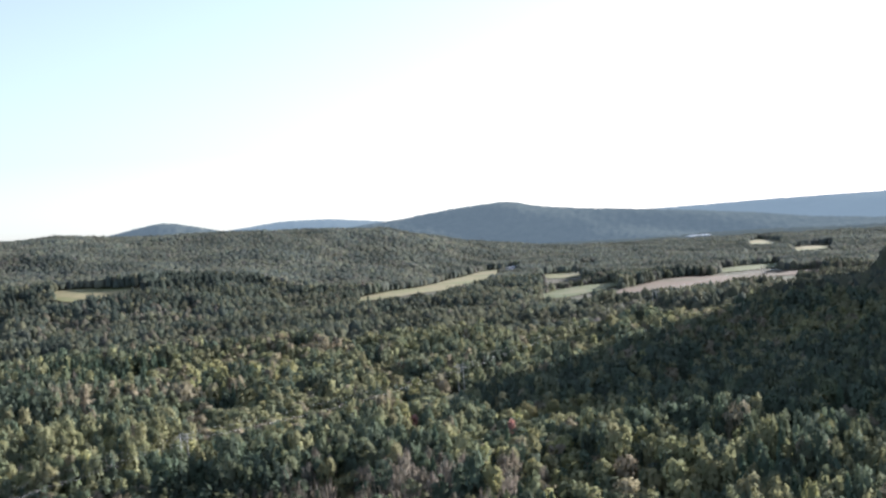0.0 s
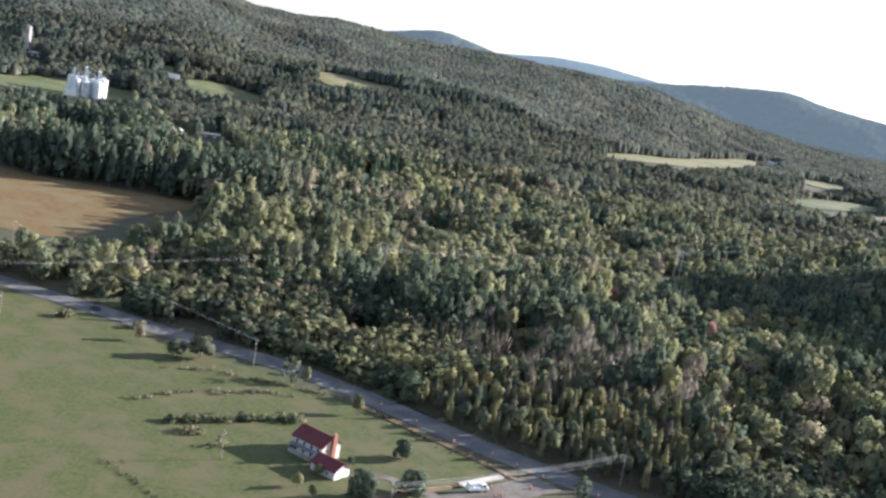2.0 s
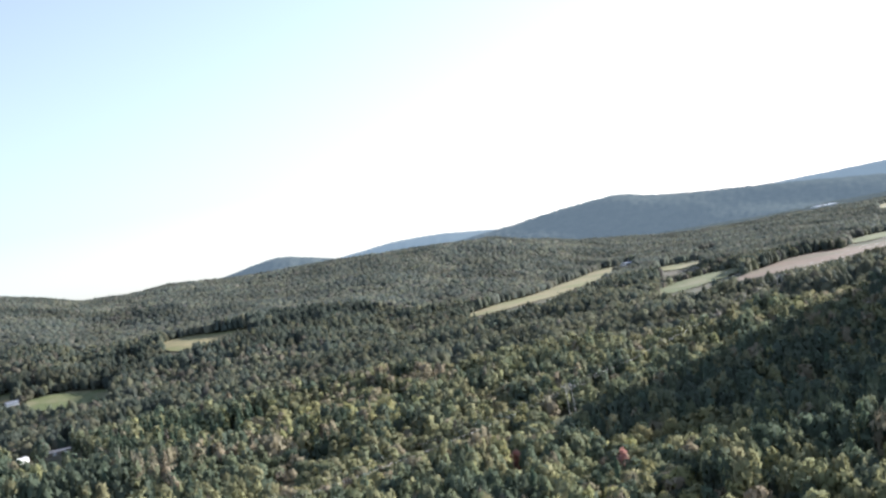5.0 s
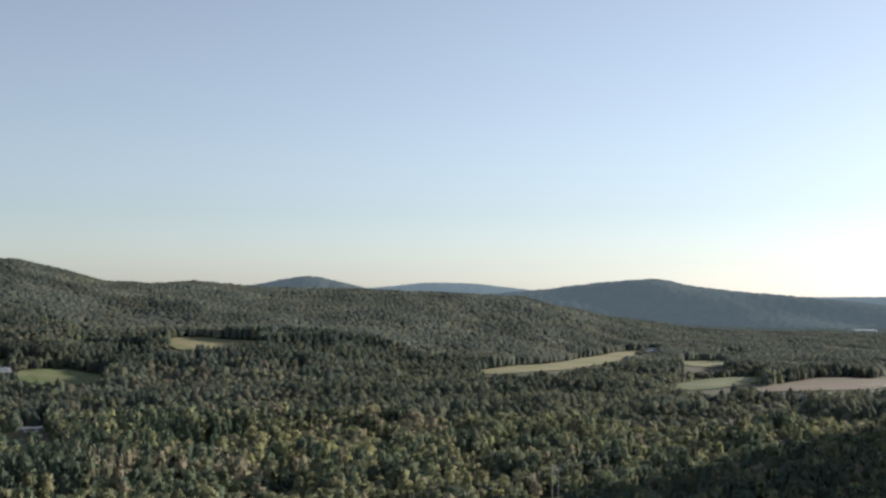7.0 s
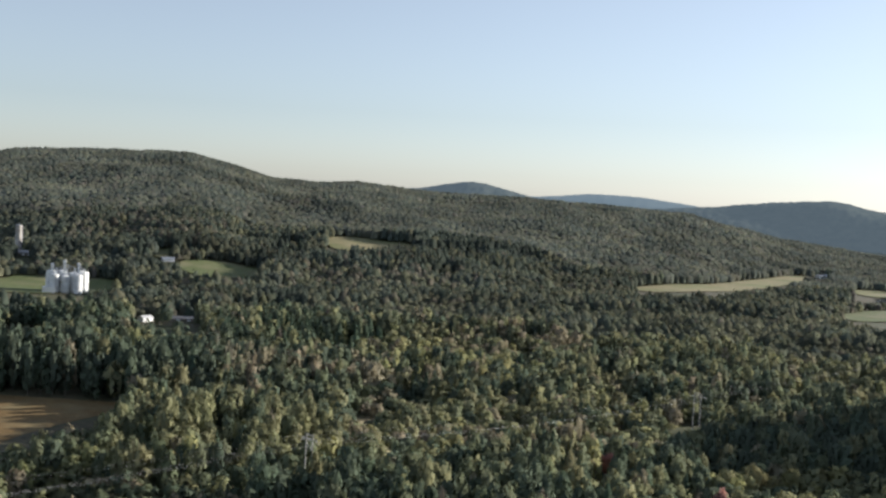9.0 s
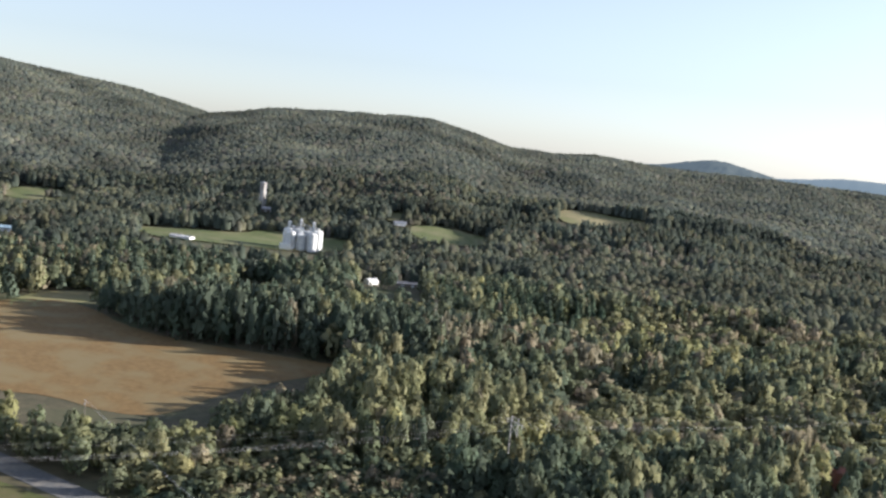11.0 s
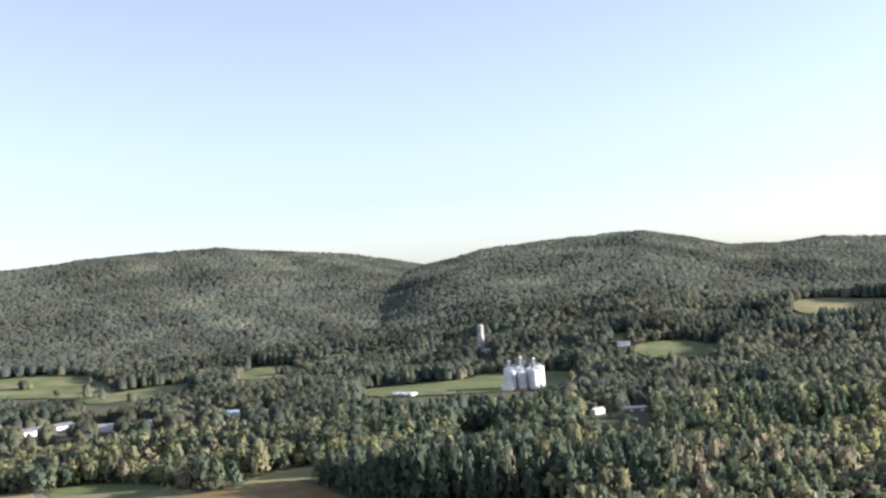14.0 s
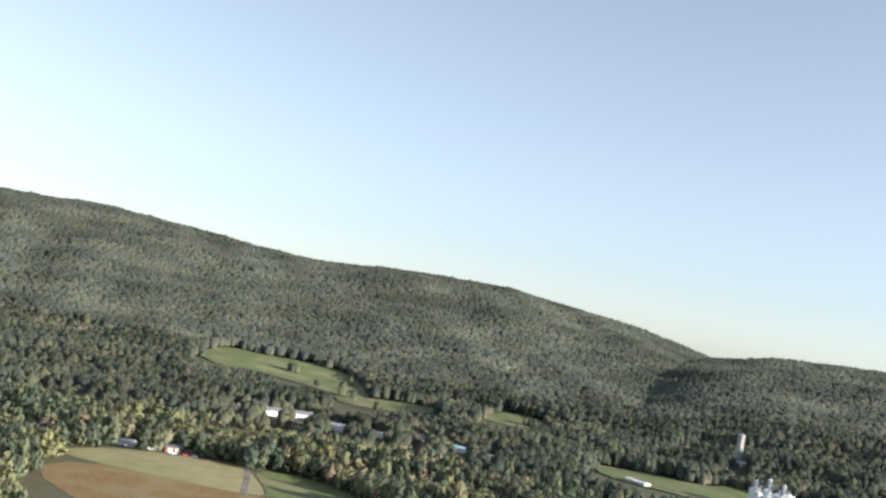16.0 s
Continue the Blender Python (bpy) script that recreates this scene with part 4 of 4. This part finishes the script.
POLES = ((101, 359, 11.5, 40), (26, 306, 11, 40), (-30, 422, 11, 65), (-25, 329, 9.5, 20), (-165, 539, 11, 60), (-130, 433, 9, 30))
for x, y, t, a in POLES:
    pole(x, y, t, a)
def pole_top(k, drop):
    x, y, tall, _ = POLES[k]
    return Vector((x, y, ground_at(x, y) + tall - drop))


for k in (-1.05, 0, 1.05):
    d = Vector((0.63, -0.77, 0)) * k
    wire("overhead_wire", pole_top(0, 0.5) + d, pole_top(1, 0.5) + d, 1.2, "pale overhead wire across the road junction", 0.026)
wire("overhead_wire", pole_top(0, 2.1), pole_top(1, 2.1), 1.4, "pale overhead wire across the road junction", 0.026)
for k in (-1, 1):
    d = Vector((0.4, -0.9, 0)) * k
    wire("overhead_wire", pole_top(2, 0.6) + d, pole_top(4, 0.6) + d, 1.5, "overhead wire along the road", 0.03)


def pylon(x, y, turn, tall=17.0):
    p = tagged(empty("pylon", x, y, None, turn), "tall bleached wooden H-frame transmission pole above the trees", "pylon", "pylons")
    for s in (-1, 1):
        part("post", tube(0.30, 0.22, (0, s * 2.3, -0.5), (0, s * 2.3, tall), 8), PALE_TIMBER, p)
    part("crossarm", box(0.25, 11.0, 0.35, (0.2, 0, tall - 2.2)), PALE_TIMBER, p)
    part("upper_arm", box(0.2, 5.0, 0.25, (0.2, 0, tall - 0.5)), PALE_TIMBER, p)
    for s in (-1, 1):
        part("brace", tube(0.09, 0.09, (0.1, -s * 2.3, tall - 7.5), (0.1, s * 2.3, tall - 3.2), 5), PALE_TIMBER, p)
    for y2 in (-5, 0, 5):
        part("insulator_string", tube(0.10, 0.10, (0.2, y2, tall - 3.4), (0.2, y2, tall - 2.2), 6), WHITE, p)


line_turn = math.degrees(math.atan2(214, 208))
for x, y in LINE:
    pylon(x, y, line_turn, 23.5)
for (x0, y0), (x1, y1) in zip(LINE, LINE[1:]):
    z0, z1 = ground_at(x0, y0) + 20.1, ground_at(x1, y1) + 20.1
    for k in (-5, 0, 5):
        d = Vector((-0.717, 0.697, 0)) * k
        wire("transmission_wire", Vector((x0, y0, z0)) + d, Vector((x1, y1, z1)) + d, 4.0 + 0.2 * k, "bright transmission wire strung over the woods", 0.016)
    for k in (-2.3, 2.3):
        d = Vector((-0.717 * k, 0.697 * k, 3.2))
        wire("ground_wire", Vector((x0, y0, z0)) + d, Vector((x1, y1, z1)) + d, 2.5, "thin shield wire strung over the woods", 0.010)


# ---- silos and farm buildings ----
def feed_mill():
    g = tagged(empty("feed_mill", -345, 1238, None, 20), "white cluster of cylindrical silos with elevator towers", "silo")
    for i, (x, y, r, h) in enumerate(((-18, 3, 6.2, 27), (-6, 4, 6.2, 27), (6, 3, 6.2, 25), (18, 2, 7.0, 27), (-14, -8, 5.2, 24), (-2, -8, 5.2, 22), (12, -8, 6.0, 24))):
        bm = tube(r, r, (x, y, 0), (x, y, h), 28)
        s = part("silo", bm, WHITE, g)
        part("cone_roof", tube(r + 0.15, 0.8, (x, y, h), (x, y, h + 2.0), 28), WHITE, s)
        for k in range(5):
            part("stiffener_ring", tube(r + 0.12, r + 0.12, (x, y, h * (k + 0.6) / 5.4), (x, y, h * (k + 0.6) / 5.4 + 0.25), 28), GALV, s)
    for x, y, h in ((-17, -2, 34), (-3, -1, 38), (13, -2, 35)):
        t = part("elevator_tower", box(2.6, 2.6, h, (x, y, 0), 0, 0.1), WHITE, g)
        part("head_house", box(4.0, 4.0, 3.2, (x, y, h), 0, 0.2), WHITE, t)
        part("cap", tube(2.0, 0.3, (x, y, h + 3.2), (x, y, h + 4.6), 10), WHITE, t)
        for dx in (-5, 5):
            part("spout", tube(0.4, 0.4, (x, y, h), (x + dx, y + 2, h - 6), 6), GALV, t)
    part("catwalk", box(40, 1.4, 0.3, (0, 0, 29.6)), GALV, g)
    for k in range(11):
        part("catwalk_post", tube(0.08, 0.08, (-20 + 4 * k, 0.6, 29.9), (-20 + 4 * k, 0.6, 31.1), 5), GALV, g)
    part("catwalk_rail", box(40, 0.1, 0.12, (0, 0.6, 31.1)), GALV, g)
    part("load_shed", box(14, 8, 9, (-20, -14, 0), 0, 0.1), WHITE, g)
    for x, y in ((-12, -3), (0, -3), (9, -3), (20, -6)):
        part("vent_stack", tube(0.9, 0.9, (x, y, 24), (x, y, 31.5), 10), WHITE, g)
    for k in range(6):
        x = -21 + 8.2 * k
        part("downpipe", tube(0.35, 0.35, (x, -13.6, 0), (x, -13.6, 25), 6), GALV, g)
    for z in (9.0, 17.5, 25.0):
        part("walkway", box(42, 1.0, 0.25, (-0.5, -14.2, z)), GALV, g)
    for x0, x1, z0 in ((-17, -3, 33), (-3, 13, 37), (13, 20, 33)):
        part("conveyor", tube(0.55, 0.55, (x0, -1.5, z0), (x1, -1.5, 30.5), 6), GALV, g)
    g.scale = (0.86, 0.86, 0.80)


feed_mill()


def tower_silo(x, y, r, h):
    s = tagged(empty("tower_silo", x, y, None, 0), "tall pale concrete farm silo among trees", "silo")
    bm = bmesh.new()
    for k in range(12):
        tube(r, r, (0, 0, h * k / 12), (0, 0, h * (k + 0.93) / 12), 26, bm)
    tube(r - 0.1, r - 0.1, (0, 0, 0), (0, 0, h), 26, bm)
    part("shaft", bm, CONCRETE, s)
    part("rim", tube(r + 0.12, r + 0.12, (0, 0, h), (0, 0, h + 0.5), 26), CONCRETE, s)
    part("roof", tube(r + 0.1, 0.6, (0, 0, h + 0.5), (0, 0, h + 1.6), 26), GALV, s)
    part("chute", box(0.9, 0.9, h, (r + 0.3, 0.6, 0)), GALV, s)


tower_silo(-500, 1482, 4.0, 53 - ground_at(-500, 1482))


def shed(name, x, y, L, D, wall, ridge, turn, walls, roof, label, doors=2):
    s = tagged(empty(name, x, y, None, turn), label, name)
    gable(name, L, D, wall, ridge, walls, roof, s, 0.4)
    for k in range(doors):
        dx = (k + 0.5) / doors * L * 0.8 - L * 0.4
        opening(s, dx, -D / 2 - 0.05, wall * 0.42, min(3.0, L / doors * 0.5), wall * 0.7, 0, "shed_door")
    for k in range(max(1, int(L / 6))):
        opening(s, -L / 2 + (k + 0.5) * L / max(1, int(L / 6)), D / 2 + 0.05, wall * 0.6, 1.2, 1.0)


shed("barn", -482, 1466, 18, 9, 4, 6.5, 10, TIMBER, GALV, "low grey-roofed barn beside the tall silo")
shed("barn", -303, 1462, 15, 8, 3.5, 5.5, 30, WHITE, GALV, "pale metal-roofed barn beside the field")
shed("farm_building", -200, 1034, 11, 7, 3.6, 4.8, 60, WHITE, WHITE, "small white building in the woods")
shed("farm_building", -172, 1050, 22, 8, 2.8, 4.2, 20, TIMBER, GREYROOF, "low grey-roofed shed in the woods")
shed("long_barn", -728, 938, 80, 14, 5, 7.5, 72, WHITE, GREYROOF, "long white poultry barn with grey roof", 4)
shed("farm_building", -668, 970, 34, 12, 5, 7, 25, WHITE, GALV, "white metal workshop among trees")
shed("farm_building", -640, 1000, 18, 10, 4, 5.5, 40, WHITE, GALV, "white metal shed among trees")
shed("farm_building", -626, 1047, 16, 9, 4, 5.5, 15, WHITE, GREYROOF, "pale house among trees")
shed("farm_building", -576, 1050, 26, 10, 4, 6, 30, WHITE, mottled("blue metal roof", (0.30, 0.42, 0.50), (0.38, 0.5, 0.58), 2, rough=0.4), "white building with a pale blue metal roof")
shed("farm_building", -548, 1062, 14, 8, 3.5, 5, 30, BRICK, GALV, "brick shed with a metal roof")
shed("trailer_home", -560, 661, 24, 5, 3.4, 4.2, 62, WHITE, WHITE, "long white trailer at the edge of the field", 3)
shed("trailer_home", -548, 677, 8, 4, 2.8, 3.4, 62, WHITE, WHITE, "short white trailer at the edge of the field", 1)
shed("brick_shed", -540, 688, 12, 8, 4.2, 5.2, 62, BRICK, GREYROOF, "square red brick shed by the field")
car(-529, 681, 60, WHITE, "white pickup parked by the brick shed")
car(-525, 688, 60, REDPAINT, "red car parked by the brick shed")
car(-521, 693, 60, WHITE, "white car parked by the brick shed")
shed("farm_building", -455, 1178, 26, 9, 3.0, 4.2, -10, WHITE, GALV, "low white shed on the pasture")
shed("farm_building", 1075, 2610, 70, 30, 9, 12, 10, WHITE, WHITE, "large white distant warehouse", 4)
shed("farm_building", 1760, 3300, 80, 35, 10, 13, 10, WHITE, WHITE, "large white distant warehouse", 4)
shed("farm_building", 760, 2280, 34, 14, 5, 7, 40, WHITE, GALV, "white distant farm building", 2)


def tank(x, y):
    t = tagged(empty("water_tank", x, y), "small white tank on a hillside pasture", "tank")
    part("tank", tube(2.6, 2.6, (0, 0, 0), (0, 0, 7), 20), WHITE, t)
    part("tank_roof", tube(2.7, 0.4, (0, 0, 7), (0, 0, 8.2), 20), WHITE, t)
    part("ladder", box(0.5, 0.12, 8, (3.06, 0, 0), 1.57), GALV, t)


tank(-890, 1530)


# ---- far hills and the plain, beyond the valley: azimuth and height of the skyline ----
NEAR_RANGE = ((-14, 100), (-6, 122), (-2.5, 138), (-1, 163), (0.2, 178), (2.2, 146), (3.7, 118), (6.3, 112), (9.5, 108), (11.2, 122), (12.6, 130), (14.35, 149), (17.3, 171), (18.4, 176),
              (19.7, 150), (21.4, 135), (23.5, 118), (25.5, 104), (28, 92), (31, 70), (34, 40), (40, 10), (62, 0))
FAR_RANGE = ((-14, 110), (2, 126), (3.7, 132), (6.3, 157), (8.7, 154), (10.8, 136), (12, 124), (16, 116), (22, 112), (26, 108), (28.5, 111), (32, 118), (37, 121), (48, 130), (62, 138))


def hazy(name, dark, light, size, glow):
    """Distant woods, the blue air before them put in as an even glow."""
    m, n, l, p = material(name, 1.0)
    p.inputs["Specular IOR Level"].default_value = 0.0
    co = n.new("ShaderNodeTexCoord")
    tn = n.new("ShaderNodeTexNoise")
    tn.inputs["Scale"].default_value = 1.0 / size
    tn.inputs["Detail"].default_value = 8
    tn.inputs["Roughness"].default_value = 0.7
    l.new(co.outputs["Object"], tn.inputs["Vector"])
    rp = n.new("ShaderNodeValToRGB")
    rp.color_ramp.elements[0].position, rp.color_ramp.elements[1].position = 0.36, 0.66
    rp.color_ramp.elements[0].color, rp.color_ramp.elements[1].color = (*dark, 1), (*light, 1)
    l.new(tn.outputs["Fac"], rp.inputs["Fac"])
    l.new(rp.outputs["Color"], p.inputs["Base Color"])
    # haze as faint blue emission; the land itself gives no light
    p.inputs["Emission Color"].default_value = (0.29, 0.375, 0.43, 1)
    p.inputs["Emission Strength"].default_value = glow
    return m


def far_sheet(name, label, mat, skyline, near, far, foot, az0, az1, step, rows, rough, fold):
    """Land from near to far whose last row draws the skyline, roughened by treetops and folded into spurs."""
    az = np.arange(az0, az1 + step / 2, step)
    top = np.interp(az, [q[0] for q in skyline], [q[1] for q in skyline])
    k = max(1, int(0.7 / step))
    top = np.convolve(np.pad(top, k, "edge"), np.ones(2 * k + 1) / (2 * k + 1), "valid")
    A, T = np.meshgrid(np.radians(az), np.linspace(0, 1, rows), indexing="ij")
    R = near + (far - near) * T
    X, Y = HUB[0] + R * np.sin(A), HUB[1] + R * np.cos(A)
    Z = foot + (top[:, None] - foot) * (0.35 * T + 0.65 * smooth(T))
    Z = Z + fold * waves(X, Y, 480, 71) * np.sin(np.pi * T) * np.clip(top[:, None] / 100, 0.15, 1)
    Z = Z + rough * np.random.RandomState(72).uniform(-1, 1, Z.shape) * np.where(T > 0.99, 0.45, 1)
    me = bpy.data.meshes.new(name)
    idx = np.arange(Z.size).reshape(Z.shape)
    quads = np.stack([idx[:-1, :-1], idx[:-1, 1:], idx[1:, 1:], idx[1:, :-1]], -1).reshape(-1, 4)
    me.from_pydata(np.stack([X, Y, Z], -1).reshape(-1, 3).tolist(), [], quads.tolist())
    me.polygons.foreach_set("use_smooth", [True] * len(me.polygons))
    me.materials.append(mat)
    tagged(new(name, me), label, "hills", kind="structure")


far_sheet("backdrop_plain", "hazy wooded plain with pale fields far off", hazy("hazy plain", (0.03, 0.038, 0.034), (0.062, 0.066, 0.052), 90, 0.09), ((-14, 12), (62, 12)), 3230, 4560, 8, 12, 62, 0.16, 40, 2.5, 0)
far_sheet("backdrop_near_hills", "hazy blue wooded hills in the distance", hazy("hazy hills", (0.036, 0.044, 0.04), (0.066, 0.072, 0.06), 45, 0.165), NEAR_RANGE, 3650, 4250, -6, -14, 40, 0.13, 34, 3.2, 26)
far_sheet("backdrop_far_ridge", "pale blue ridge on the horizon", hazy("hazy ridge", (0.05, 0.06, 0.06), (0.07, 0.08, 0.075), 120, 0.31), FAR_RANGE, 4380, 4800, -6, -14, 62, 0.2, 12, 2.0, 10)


# ---- weeds and scrub on the lawn ----
def scrub(name, label, lines, seed, per_metre=0.9, tall=1.6, hues=(TAN, OLIVE, DEEP)):
    rng = np.random.RandomState(seed)
    verts, cols, facing = [], [], []
    shapes = [crown_shape(rng, 26, 0.34) for _ in range(5)]
    for line in lines:
        for (x0, y0), (x1, y1) in zip(line, line[1:]):
            for _ in range(max(2, int(math.hypot(x1 - x0, y1 - y0) * per_metre))):
                t = rng.uniform()
                h = tall * rng.uniform(0.4, 1.4)
                w = h * rng.uniform(0.5, 1.0)
                x, y = x0 + (x1 - x0) * t + rng.normal() * 0.9, y0 + (y1 - y0) * t + rng.normal() * 0.9
                sv, sn = shapes[rng.randint(5)]
                v = sv * np.array([w, w, h]) + np.array([x, y, ground_at(x, y) + 0.05])
                verts.append(v)
                facing.append(sn)
                cols.append(np.repeat((HUES[hues[rng.randint(len(hues))]] * rng.uniform(0.7, 1.2))[None], len(v), 0))
    raw_mesh(name, np.concatenate(verts), 3, [LEAF], None, np.concatenate(cols), "stuff", label, "scrub", np.concatenate(facing))


scrub("hedge", "ragged hedge line behind the house", (((-46, 352), (-33, 359), (-22, 365), (-7, 371)),), 11, 1.6, 2.2, (DEEP, OLIVE))
scrub("weeds", "dry brown weeds along a ditch", (((-60, 402), (-42, 409), (-32, 406), (-9, 404), (8, 400)), ((-62, 366), (-45, 383), (-25, 394), (-11, 395)), ((-37, 384), (-19, 395))), 12, 1.1, 1.2, (TAN, TWIG, OLIVE))
scrub("bushes", "small bushes scattered on the grass", (((-40, 345), (-34, 346)), ((-29, 338), (-26, 338)), ((-44, 349), (-42, 350)), ((-85, 441), (-78, 446)), ((-110, 440), (-104, 446))), 13, 1.2, 2.4, (OLIVE, DEEP, TAN))
scrub("ditch_grass", "dark grass along a shallow ditch", (((-56, 315), (-48, 308), (-40, 301), (-34, 293)),), 14, 2.0, 0.6, (DEEP, GREEN))
scrub("verge_weeds", "weeds along the road edge", (((17, 394), (29, 381), (42, 368), (54, 361), (60, 357)), ((-120, 476), (-66, 453), (-22, 440), (14, 417), (45, 392), (72, 373))), 15, 0.8, 0.8, (TAN, OLIVE, DEEP))
